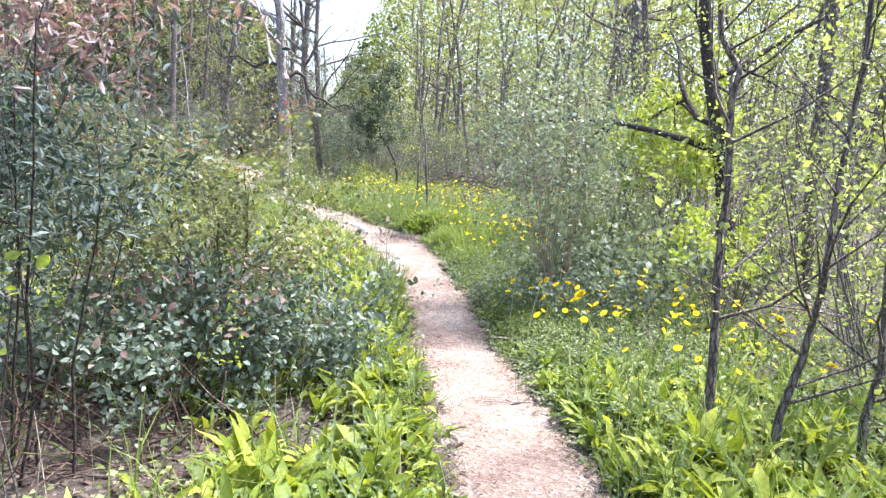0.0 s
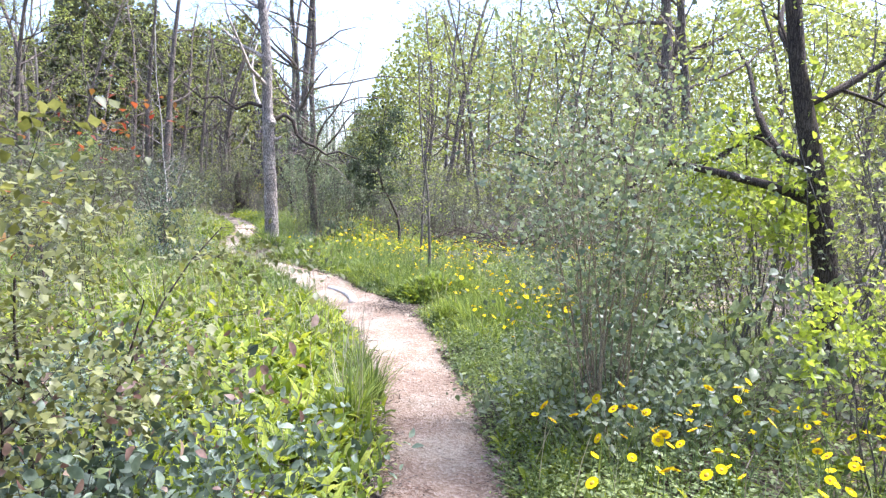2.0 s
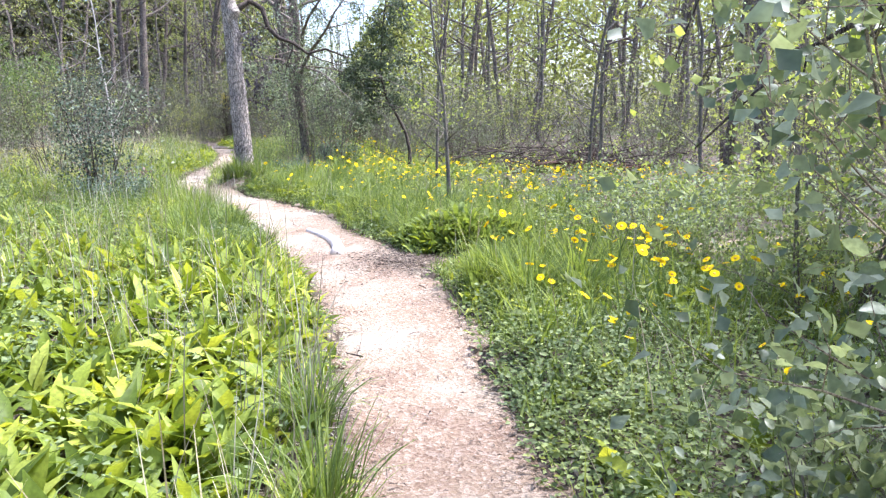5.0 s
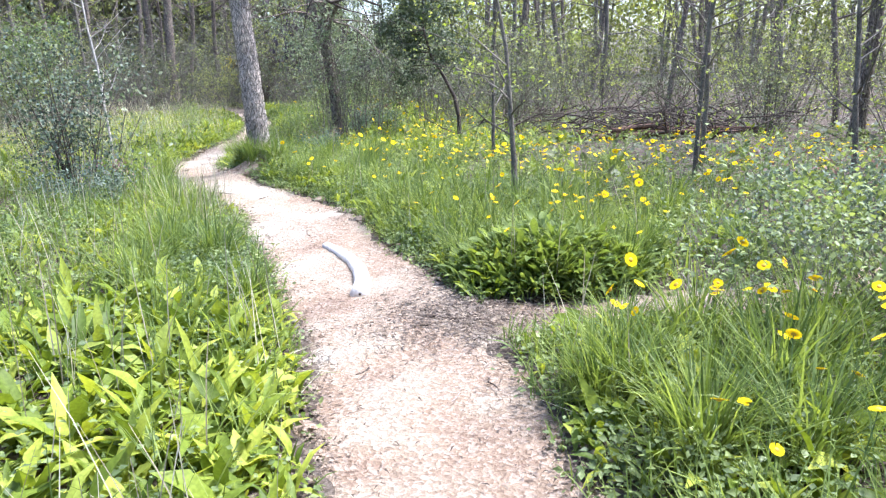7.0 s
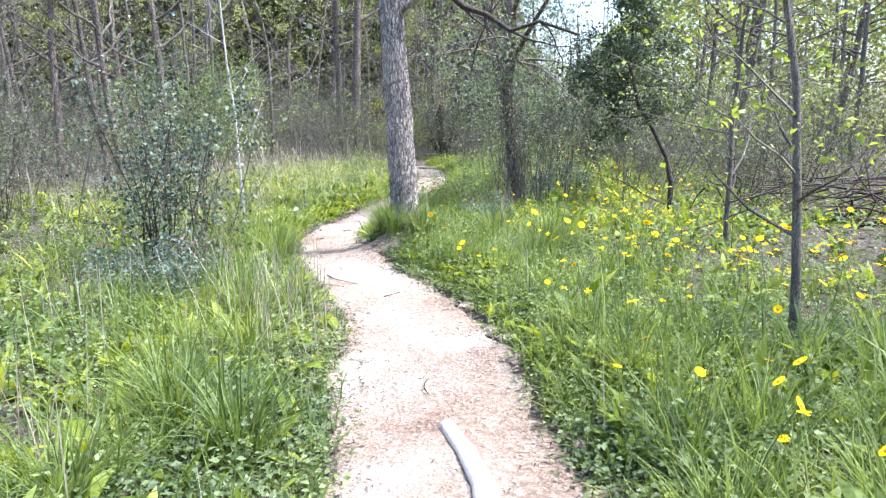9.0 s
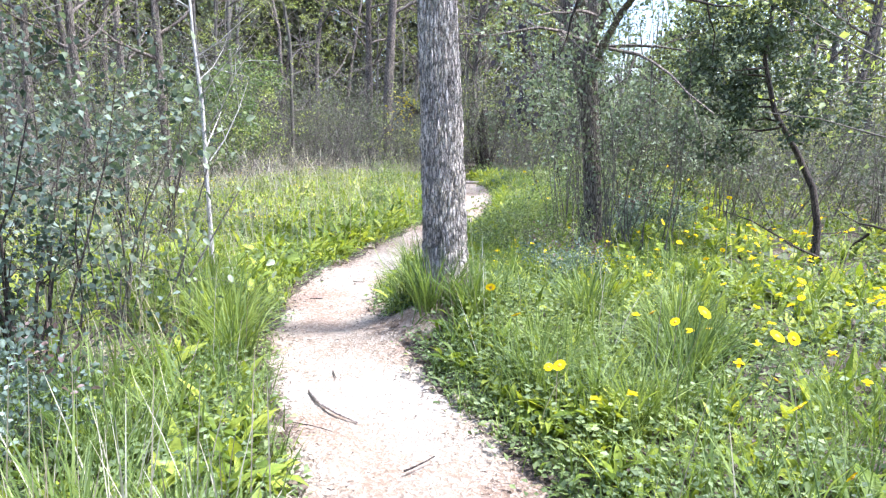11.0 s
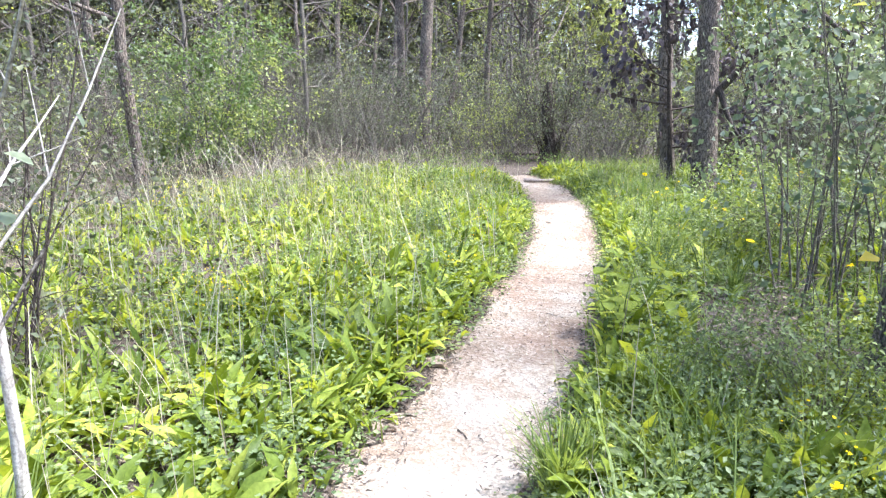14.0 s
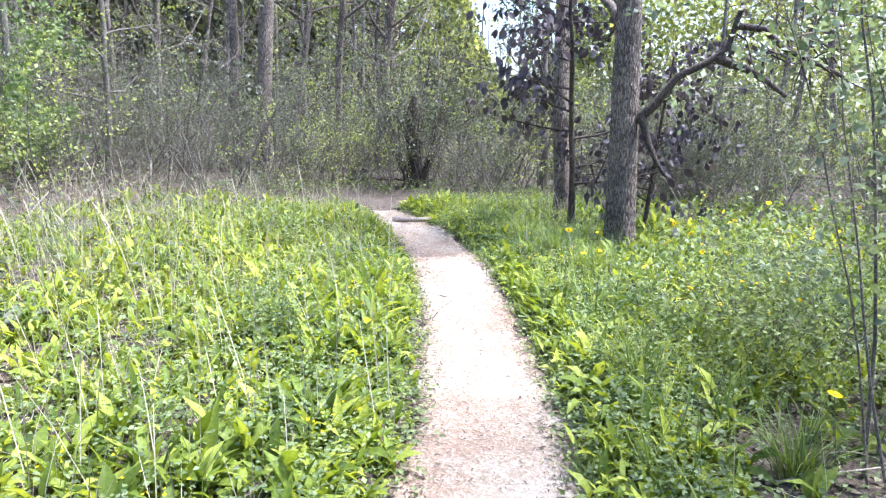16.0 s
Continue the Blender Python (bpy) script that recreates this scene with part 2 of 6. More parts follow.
M = dict(
    grass=leaf_mat("grass_blades", [(0.075, 0.115, 0.032), (0.145, 0.20, 0.055), (0.27, 0.33, 0.105)], 0.42, 0.5, (1.4, 1.35, 0.6), 0.42, 0.22),
    weed=leaf_mat("weed_leaves", [(0.075, 0.115, 0.018), (0.20, 0.265, 0.035), (0.42, 0.46, 0.085)], 0.42, 0.5, (1.45, 1.35, 0.5), 0.4, 0.22),
    cover=leaf_mat("ground_cover", [(0.085, 0.12, 0.05), (0.165, 0.215, 0.09), (0.30, 0.36, 0.165)], 0.4, 0.5, (1.4, 1.35, 0.65), 0.4),
    straw=leaf_mat("dry_straw", [(0.24, 0.20, 0.14), (0.38, 0.34, 0.25), (0.52, 0.48, 0.38)], 0.2, 0.7, (1, 1, 0.9)),
    gray=leaf_mat("grey_green_leaves", [(0.10, 0.13, 0.08), (0.20, 0.235, 0.16), (0.36, 0.40, 0.30)], 0.4, 0.4, (1.3, 1.35, 0.8)),
    evergreen=leaf_mat("evergreen_leaves", [(0.03, 0.045, 0.033), (0.072, 0.098, 0.074), (0.18, 0.22, 0.18)], 0.25, 0.5, (1.3, 1.35, 0.9), 0.3, 0.25),
    bluish=leaf_mat("bluish_green_leaves", [(0.06, 0.085, 0.06), (0.13, 0.17, 0.13), (0.27, 0.325, 0.265)], 0.3, 0.45, (1.3, 1.35, 0.9), 0.35),
    dull=leaf_mat("dull_grey_leaves", [(0.06, 0.075, 0.045), (0.12, 0.135, 0.085), (0.21, 0.225, 0.15)], 0.35, 0.5, (1.3, 1.3, 0.8)),
    # far and farspring: foliage tints with woodland shade and sun mixed in
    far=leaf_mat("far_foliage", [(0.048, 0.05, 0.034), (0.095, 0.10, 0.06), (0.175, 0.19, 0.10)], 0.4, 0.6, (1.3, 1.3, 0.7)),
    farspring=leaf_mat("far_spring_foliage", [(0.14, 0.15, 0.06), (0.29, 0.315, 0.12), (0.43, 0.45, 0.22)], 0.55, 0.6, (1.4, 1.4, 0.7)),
    spring=leaf_mat("spring_leaves", [(0.17, 0.20, 0.07), (0.29, 0.33, 0.11), (0.44, 0.48, 0.19)], 0.5, 0.45),
    yellowing=leaf_mat("yellow_young_leaves", [(0.40, 0.33, 0.04), (0.55, 0.46, 0.06), (0.50, 0.50, 0.10)], 0.5, 0.5, (1.3, 1.2, 0.5), 0.1),
    fresh=leaf_mat("fresh_green_leaves", [(0.075, 0.11, 0.042), (0.13, 0.18, 0.068), (0.22, 0.28, 0.115)], 0.4, 0.5, (1.35, 1.4, 0.65)),
    lime=leaf_mat("yellow_green_canopy", [(0.13, 0.15, 0.05), (0.22, 0.25, 0.08), (0.34, 0.37, 0.15)], 0.5, 0.5, (1.35, 1.3, 0.65)),
    bright=leaf_mat("bright_spring_leaves", [(0.23, 0.29, 0.055), (0.34, 0.41, 0.09), (0.46, 0.50, 0.14)], 0.55, 0.4, (1.3, 1.3, 0.5)),
    dark=leaf_mat("dark_needles", [(0.04, 0.055, 0.036), (0.085, 0.11, 0.068), (0.15, 0.185, 0.115)], 0.25, 0.6),
    purple=leaf_mat("dull_purple_leaves", [(0.04, 0.03, 0.038), (0.085, 0.065, 0.075), (0.17, 0.14, 0.145)], 0.15, 0.5, (1, 1, 1)),
    pink=leaf_mat("pinkish_new_leaves", [(0.16, 0.10, 0.09), (0.26, 0.17, 0.15), (0.34, 0.26, 0.22)], 0.35, 0.4, (1.2, 1, 0.9)),
    olive=leaf_mat("olive_leaves", [(0.09, 0.10, 0.035), (0.17, 0.18, 0.07), (0.29, 0.30, 0.15)], 0.4, 0.45, (1.3, 1.25, 0.7)),
    red=leaf_mat("red_leaf_tips", [(0.22, 0.04, 0.025), (0.28, 0.09, 0.04), (0.24, 0.17, 0.05)], 0.5, 0.4, (1.4, 1, 0.7)),
    litter=leaf_mat("leaf_litter", [(0.05, 0.034, 0.026), (0.12, 0.085, 0.064), (0.30, 0.245, 0.20)], 0.05, 0.8, (1, 1, 1)),
    petal=leaf_mat("yellow_petals", [(0.80, 0.56, 0.001), (0.86, 0.64, 0.002), (0.90, 0.70, 0.004)], 0.3, 0.9, (1, 1, 0.5), 0.0, 0.05),
    disc=plain_mat("flower_centre", (0.45, 0.24, 0.01), (0.60, 0.38, 0.02)),
    stalk=plain_mat("green_stalk", (0.07, 0.12, 0.03), (0.13, 0.19, 0.05)),
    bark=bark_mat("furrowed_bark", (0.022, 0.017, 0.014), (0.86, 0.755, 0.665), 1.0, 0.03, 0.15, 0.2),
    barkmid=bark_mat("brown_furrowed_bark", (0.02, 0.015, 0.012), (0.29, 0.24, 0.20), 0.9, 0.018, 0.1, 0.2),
    barkdark=bark_mat("dark_bark", (0.018, 0.014, 0.012), (0.13, 0.105, 0.088), 1.3, 0.010),
    twig=bark_mat("grey_twigs", (0.05, 0.043, 0.035), (0.25, 0.225, 0.19), 2.0, 0.004),
    cane=bark_mat("brown_canes", (0.13, 0.10, 0.065), (0.44, 0.365, 0.26), 2.0, 0.002),
    pale=bark_mat("pale_smooth_bark", (0.30, 0.27, 0.24), (0.62, 0.58, 0.52), 0.7, 0.002),
    dead=bark_mat("weathered_wood", (0.16, 0.12, 0.10), (0.52, 0.45, 0.38), 1.5, 0.004),
    rootwood=plain_mat("bleached_root_wood", (0.52, 0.46, 0.40), (0.80, 0.74, 0.67), 0.8, 40),
    redlog=bark_mat("reddish_rotten_wood", (0.05, 0.03, 0.024), (0.22, 0.14, 0.105), 1.0, 0.01),
    soil=soil_mat("forest_soil", [(0.0, (0.05, 0.04, 0.032)), (0.5, (0.095, 0.074, 0.058)), (1.0, (0.21, 0.175, 0.145))], 0.6, 45,
                  [(0.3, (0.045, 0.036, 0.028)), (0.7, (0.11, 0.088, 0.068))], 0.02),
    trail=soil_mat("trodden_earth", [(0.0, (0.14, 0.095, 0.068)), (0.5, (0.31, 0.24, 0.185)), (1.0, (0.52, 0.45, 0.38))], 0.36, 55,
                   [(0.30, (0.16, 0.10, 0.066)), (0.43, (0.27, 0.193, 0.133)), (0.56, (0.335, 0.277, 0.203)), (0.68, (0.45, 0.40, 0.325))], 0.03, (7.0, 17.0, 0.07)),
)


# ---------------------------------------------------------------- mesh helpers
def np_mesh(name, verts, faces, mats, smooth=True, slots=None):
    """One mesh from a vertex array and face arrays (any of them n x 3 or n x 4)."""
    verts = np.asarray(verts, dtype=np.float32).reshape(-1, 3)
    faces = [np.asarray(f, dtype=np.int32) for f in faces if len(f)]
    d = bpy.data.meshes.new(name)
    d.vertices.add(len(verts))
    d.vertices.foreach_set("co", verts.ravel())
    loops = np.concatenate([f.ravel() for f in faces])
    sizes = np.concatenate([np.full(len(f), f.shape[1], dtype=np.int32) for f in faces])
    starts = np.concatenate([[0], np.cumsum(sizes)[:-1]]).astype(np.int32)
    d.loops.add(len(loops))
    d.loops.foreach_set("vertex_index", loops)
    d.polygons.add(len(sizes))
    d.polygons.foreach_set("loop_start", starts)
    d.polygons.foreach_set("loop_total", sizes)
    d.polygons.foreach_set("use_smooth", np.full(len(sizes), smooth))
    for m in (mats if isinstance(mats, (list, tuple)) else [mats]):
        d.materials.append(m)
    if slots is not None:
        d.polygons.foreach_set("material_index", np.asarray(slots, dtype=np.int32))
    d.update(calc_edges=True)
    return d


class Bag:
    """Gathers vertices and faces of many small pieces for one mesh."""

    def __init__(self):
        self.v, self.f3, self.f4, self.n = [], [], [], 0

    def add(self, verts, faces):
        verts = np.asarray(verts, dtype=np.float32).reshape(-1, 3)
        faces = np.asarray(faces, dtype=np.int32)
        (self.f3 if faces.shape[1] == 3 else self.f4).append(faces + self.n)
        self.v.append(verts)
        self.n += len(verts)
        return self

    def mesh(self, name, mat, smooth=True):
        fs = [np.concatenate(f) for f in (self.f3, self.f4) if f]
        return np_mesh(name, np.concatenate(self.v), fs, mat, smooth)


def part(name, data, parent, label=""):
    ob = new(name, data)
    ob.parent = parent
    return tagged(ob, label)


def tube(pts, rad, sides=6, wob=0.0, cap=True):
    """A round, tapering tube along a line of points."""
    pts = np.asarray(pts, dtype=float)
    rad = np.asarray(rad, dtype=float)
    d = np.gradient(pts, axis=0)
    d /= np.linalg.norm(d, axis=1)[:, None] + 1e-9
    ref = np.where(np.abs(d[:, 2:3]) > 0.9, [[1.0, 0, 0]], [[0, 0, 1.0]])
    a = np.cross(d, ref)
    a /= np.linalg.norm(a, axis=1)[:, None] + 1e-9
    for i in range(1, len(a)):
        a[i] = a[i - 1] - d[i] * (a[i - 1] @ d[i])
        a[i] /= np.linalg.norm(a[i]) + 1e-9
    b = np.cross(d, a)
    th = np.arange(sides) * 2 * np.pi / sides
    rr = rad[:, None] * (1 + (R.normal(0, wob, (len(pts), sides)) if wob else 0))
    v = pts[:, None] + a[:, None] * (np.cos(th) * rr)[..., None] + b[:, None] * (np.sin(th) * rr)[..., None]
    i, j = np.meshgrid(np.arange(len(pts) - 1), np.arange(sides), indexing="ij")
    j2 = (j + 1) % sides
    f = np.stack([i * sides + j, i * sides + j2, (i + 1) * sides + j2, (i + 1) * sides + j], -1).reshape(-1, 4)
    return v.reshape(-1, 3), f


def straps(pos, L, W, az, lean, curl, prof, fold=0.0, twist=0.0):
    """Long leaves that rise from pos and arch over: grass blades, weed leaves. prof: half-width along the leaf."""
    n, k = len(pos), len(prof)
    s = np.linspace(0, 1, k)
    th = lean[:, None] + curl[:, None] * s[None]
    ds = L[:, None] / (k - 1)
    hor = np.concatenate([np.zeros((n, 1)), np.cumsum(np.sin((th[:, 1:] + th[:, :-1]) / 2) * ds, 1)], 1)
    ver = np.concatenate([np.zeros((n, 1)), np.cumsum(np.cos((th[:, 1:] + th[:, :-1]) / 2) * ds, 1)], 1)
    out = np.stack([np.cos(az), np.sin(az), np.zeros(n)], -1)
    sd = np.stack([-np.sin(az), np.cos(az), np.zeros(n)], -1)
    mid = pos[:, None] + out[:, None] * hor[..., None] + np.array([0, 0, 1.0]) * ver[..., None]
    nor = -out[:, None] * np.cos(th)[..., None] + np.array([0, 0, 1.0]) * np.sin(th)[..., None]
    tw = (np.asarray(twist) * np.ones(n))[:, None] * s[None]
    side = sd[:, None] * np.cos(tw)[..., None] + nor * np.sin(tw)[..., None]
    w = (W[:, None] * np.asarray(prof)[None])[..., None]
    if fold:
        cols = np.stack([mid - side * w + nor * w * fold, mid, mid + side * w + nor * w * fold], 2)
        c = 3
    else:
        cols = np.stack([mid - side * w, mid + side * w], 2)
        c = 2
    base = (np.arange(n) * k * c)[:, None, None]
    i, j = np.meshgrid(np.arange(k - 1), np.arange(c - 1), indexing="ij")
    q = np.stack([i * c + j, i * c + j + 1, (i + 1) * c + j + 1, (i + 1) * c + j], -1).reshape(1, -1, 4)
    return cols.reshape(-1, 3), (base + q).reshape(-1, 4)


LEAF_V = np.array([(0, 0, 0), (-0.36, 0.35, 0.10), (0, 0.4, 0.0), (0.36, 0.35, 0.10), (0, 1.0, -0.14)])
LEAF_F = np.array([(0, 2, 1), (0, 3, 2), (1, 2, 4), (2, 3, 4)])
ROUND_V = np.array([(0, 0, 0), (-0.22, 0.2, 0.06), (-0.31, 0.48, 0.09), (-0.2, 0.78, 0.02), (0, 1.0, -0.12), (0.2, 0.78, 0.02), (0.31, 0.48, 0.09), (0.22, 0.2, 0.06), (0, 0.48, 0.0)])
ROUND_F = np.array([(8, 1, 0), (8, 2, 1), (8, 3, 2), (8, 4, 3), (8, 5, 4), (8, 6, 5), (8, 7, 6), (8, 0, 7)])
THIN_V = np.array([(0, 0, 0), (-0.33, 0.45, 0.09), (0, 1.0, -0.12), (0.33, 0.45, 0.09)])
THIN_F = np.array([(0, 2, 1), (0, 3, 2)])
NEEDLE_V = np.array([(-0.06, 0, 0), (0.06, 0, 0), (0.02, 1, -0.05)])
NEEDLE_F = np.array([(0, 1, 2)])


def leaves(pos, direction, size, flat=0.6, tv=LEAF_V, tf=LEAF_F, wide=1.0):
    """Small leaves at pos, pointing along direction; flat: how far they turn their faces up."""
    n = len(pos)
    y = direction / (np.linalg.norm(direction, axis=1)[:, None] + 1e-9)
    up = R.normal(0, 1, (n, 3)) * (1 - flat) + np.array([0, 0, 1.0]) * flat
    x = np.cross(y, up)
    x /= np.linalg.norm(x, axis=1)[:, None] + 1e-9
    z = np.cross(x, y)
    t = tv * np.array([wide, 1, 1])
    v = pos[:, None] + size[:, None, None] * (t[None, :, 0:1] * x[:, None] + t[None, :, 1:2] * y[:, None] + t[None, :, 2:3] * z[:, None])
    f = tf[None] + (np.arange(n) * len(t))[:, None, None]
    return v.reshape(-1, 3), f.reshape(-1, tf.shape[1])


def unit(v):
    return v / (np.linalg.norm(v) + 1e-9)


def wander(a, direction, length, steps, jitter, lift=0.0):
    """A crooked line from a, about that long, that may turn upwards on the way."""
    pts, d = [np.array(a, dtype=float)], unit(np.array(direction, dtype=float))
    for _ in range(steps):
        d = unit(d + R.normal(0, jitter, 3) + np.array([0, 0, lift]))
        pts.append(pts[-1] + d * length / steps)
    return np.array(pts)


# ---------------------------------------------------------------- lie of the land
# middle of the trail (x, y), south to north, and half its width
TRAIL = np.array([(0.75, -6), (0.62, -2), (0.55, 1), (0.47, 3.5), (0.32, 5), (0.13, 6.4), (-0.06, 8.2), (-0.41, 10.1), (-0.73, 11.3),
                  (-1.10, 12.4), (-1.57, 13.4), (-2.04, 14.3), (-2.58, 15.4), (-3.14, 16.3), (-4.05, 17.15), (-5.02, 18.35), (-5.55, 19.25),
                  (-5.87, 20.4), (-6.0, 21.8), (-6.25, 22.9), (-6.45, 24.0), (-6.85, 25.6), (-7.5, 27.6), (-8.25, 29.2), (-9.1, 30.5), (-9.45, 31.0)])
HALF = np.array([0.375] * 7 + [0.47, 0.52, 0.58, 0.57, 0.57, 0.55, 0.52, 0.48, 0.42, 0.40, 0.41] + [0.42] * 6 + [0.36, 0.2])
SIDE = np.array([(-0.75, 12.45), (0.0, 12.55), (0.8, 12.75), (1.8, 13.2), (3.2, 13.6), (5.5, 13.8)])


def dense(line, step):
    seg = np.concatenate([[0], np.cumsum(np.linalg.norm(np.diff(line, axis=0), axis=1))])
    s = np.arange(0, seg[-1], step)
    c = np.stack([np.interp(s, seg, line[:, i]) for i in range(line.shape[1])], 1)
    k = np.ones(int(0.8 / step)) / int(0.8 / step)
    pad = len(k) // 2
    cp = np.pad(c, ((pad, pad), (0, 0)), mode="edge")
    return np.stack([np.convolve(cp[:, i], k, "valid")[:len(s)] for i in range(c.shape[1])], 1)


TR = dense(np.column_stack([TRAIL, HALF]), 0.05)
SD = dense(np.column_stack([SIDE, np.full(len(SIDE), 0.30)]), 0.05)
LANES = np.concatenate([TR[::3], SD[::3]])


def lattice(x, y, cell, seed):
    """Smooth value noise in the plane, -1 to 1."""
    xi, yi = np.floor(x / cell), np.floor(y / cell)
    fx, fy = x / cell - xi, y / cell - yi
    fx, fy = fx * fx * (3 - 2 * fx), fy * fy * (3 - 2 * fy)

    def h(a, b):
        q = np.sin(a * 127.1 + b * 311.7 + seed * 74.7) * 43758.5453
        return (q - np.floor(q)) * 2 - 1
    return (h(xi, yi) * (1 - fx) + h(xi + 1, yi) * fx) * (1 - fy) + (h(xi, yi + 1) * (1 - fx) + h(xi + 1, yi + 1) * fx) * fy


def off_trail(x, y):
    """Metres from the nearest trail's edge (negative on the trail)."""
    x, y = np.atleast_1d(np.asarray(x, float)), np.atleast_1d(np.asarray(y, float))
    out = np.full(len(x), 99.0)
    for k in range(0, len(x), 20000):
        dx = x[k:k + 20000, None] - LANES[None, :, 0]
        dy = y[k:k + 20000, None] - LANES[None, :, 1]
        out[k:k + 20000] = (np.sqrt(dx * dx + dy * dy) - LANES[None, :, 2]).min(1)
    return out


def sstep(a, b, v):
    t = np.clip((v - a) / (b - a), 0, 1)
    return t * t * (3 - 2 * t)


def land(x, y):
    """Height of the ground away from the trail."""
    x, y = np.asarray(x, float), np.asarray(y, float)
    z = 0.34 * (1 - sstep(0.5, 7.0, y)) + 0.10 * lattice(x, y, 5.0, 1) * sstep(3, 9, np.abs(x + 3)) + 0.03 * lattice(x, y, 0.9, 2)
    z = z + 0.24 * np.exp(-((x + 4.0) ** 2 + (y - 18.5) ** 2) / 0.35)
    z = z + 0.10 * np.exp(-((x - 0.22) ** 2 + (y - 10.0) ** 2) / 0.04)
    z = z + 0.12 * sstep(7, 16, -x) + 0.2 * sstep(25, 34, y)
    return z


def ground_z(x, y, d=None):
    d = off_trail(x, y) if d is None else d
    bank = 0.045 * sstep(-0.05, 0.22, d)
    return land(x, y) * 1.0 + bank - 0.045


# ground: fine near the trail, coarse towards the horizon
gx = np.concatenate([[-400, -200, -100, -60, -40, -30, -24, -20], np.arange(-18, 8.01, 0.12), [9, 10, 12, 15, 20, 27, 40, 60, 100, 200, 400]])
gy = np.concatenate([[-400, -200, -100, -60, -35, -20, -12, -8], np.arange(-5, 36.01, 0.12), [37, 39, 42, 46, 52, 60, 80, 120, 200, 400]])
GX, GY = np.meshgrid(gx, gy, indexing="ij")
fx, fy = GX.ravel(), GY.ravel()
gd = off_trail(fx, fy)
GZ = ground_z(fx, fy, gd) - 0.03 * sstep(0.02, -0.12, gd) + 0.008 * R.normal(0, 1, len(fx)) * (gd > 0.1) * (gd < 20)
i, j = np.meshgrid(np.arange(len(gx) - 1), np.arange(len(gy) - 1), indexing="ij")
ny = len(gy)
gf = np.stack([i * ny + j, (i + 1) * ny + j, (i + 1) * ny + j + 1, i * ny + j + 1], -1).reshape(-1, 4)
tagged(new("ground", np_mesh("ground", np.stack([fx, fy, GZ], 1), [gf], M["soil"])),
       "brown woodland soil under leaf litter and weeds", "ground", kind="structure")


def lane(name, line, label):
    """A trodden strip with ragged edges, dished across, with footworn lumps."""
    across = np.linspace(-1, 1, 19)
    d = np.gradient(line[:, :2], axis=0)
    d /= np.linalg.norm(d, axis=1)[:, None]
    nrm = np.stack([d[:, 1], -d[:, 0]], 1)
    s = np.arange(len(line)) * 0.05
    wl = line[:, 2] * (1 + 0.22 * lattice(s, s * 0 + 3, 0.5, 5) + 0.13 * lattice(s, s * 0 + 9, 0.14, 6)) + 0.05
    wr = line[:, 2] * (1 + 0.22 * lattice(s, s * 0 + 5, 0.5, 7) + 0.13 * lattice(s, s * 0 + 1, 0.14, 8)) + 0.05
    w = np.where(across[None] < 0, wl[:, None], wr[:, None]) * across[None]
    x = line[:, 0:1] + nrm[:, 0:1] * w
    y = line[:, 1:2] + nrm[:, 1:2] * w
    z = land(x, y) - 0.045 + 0.012 - 0.012 * (1 - across[None] ** 2) + 0.018 * lattice(x, y, 0.3, 11) + 0.010 * lattice(x, y, 0.10, 12) + 0.004 * lattice(x, y, 0.045, 13)
    z = z - 0.05 * (np.abs(across)[None] > 0.97)
    n, k = x.shape
    i, j = np.meshgrid(np.arange(n - 1), np.arange(k - 1), indexing="ij")
    f = np.stack([i * k + j, i * k + j + 1, (i + 1) * k + j + 1, (i + 1) * k + j], -1).reshape(-1, 4)
    return tagged(new(name, np_mesh(name, np.stack([x, y, z], -1).reshape(-1, 3), [f], M["trail"])), label, "path", kind="structure")


lane("path", TR, "narrow trodden footpath of pinkish sandy earth")
lane("side_path", SD, "faint trodden side path of earth and bark chips")


def spots(n, x0, x1, y0, y1, gap=0.02):
    """Random places off the trail, with their distance from it."""
    x, y = R.uniform(x0, x1, n), R.uniform(y0, y1, n)
    d = off_trail(x, y)
    k = d > gap
    return x[k], y[k], d[k]


def zone(x, y, cx, cy, rx, ry):
    return np.exp(-(((x - cx) / rx) ** 2 + ((y - cy) / ry) ** 2))


def side_of(x, y):
    """Positive to the right of the trail as it is walked, negative to the left."""
    a = np.argmin((x[:, None] - TR[None, ::8, 0]) ** 2 + (y[:, None] - TR[None, ::8, 1]) ** 2, axis=1)
    b = np.minimum(a + 1, len(TR[::8]) - 1)
    p, q = TR[::8][np.maximum(b - 1, 0)], TR[::8][b]
    return (x - p[:, 0]) * (q[:, 1] - p[:, 1]) - (y - p[:, 1]) * (q[:, 0] - p[:, 0])


# ---------------------------------------------------------------- trees and shrubs
def limb_system(start, direction, length, r, depth, spread, lift, tips, lines, jit=0.16, kids=4):
    """A limb with its side branches; gathers the tubes in lines and the leafy twigs in tips."""
    steps = max(3, int(length / 0.3)) if depth else 2
    steps = min(steps, 6)
    pts = wander(start, direction, length, steps, jit, lift)
    rad = r * np.linspace(1, 0.28, len(pts))
    lines.append((pts, rad))
    if depth == 0:
        for q in range(1, len(pts)):
            tips.append((pts[q], pts[q] - pts[q - 1]))
        return
    for _ in range(kids):
        q = R.integers(max(1, len(pts) // 4), len(pts))
        d = unit(pts[q] - pts[q - 1])
        side = unit(np.cross(d, R.normal(0, 1, 3)))
        limb_system(pts[q], d * (1 - spread) + side * spread, length * R.uniform(0.35, 0.6), max(rad[q] * 0.6, 0.002), depth - 1,
                    spread, lift, tips, lines, jit * 1.2, max(2, kids - 1))


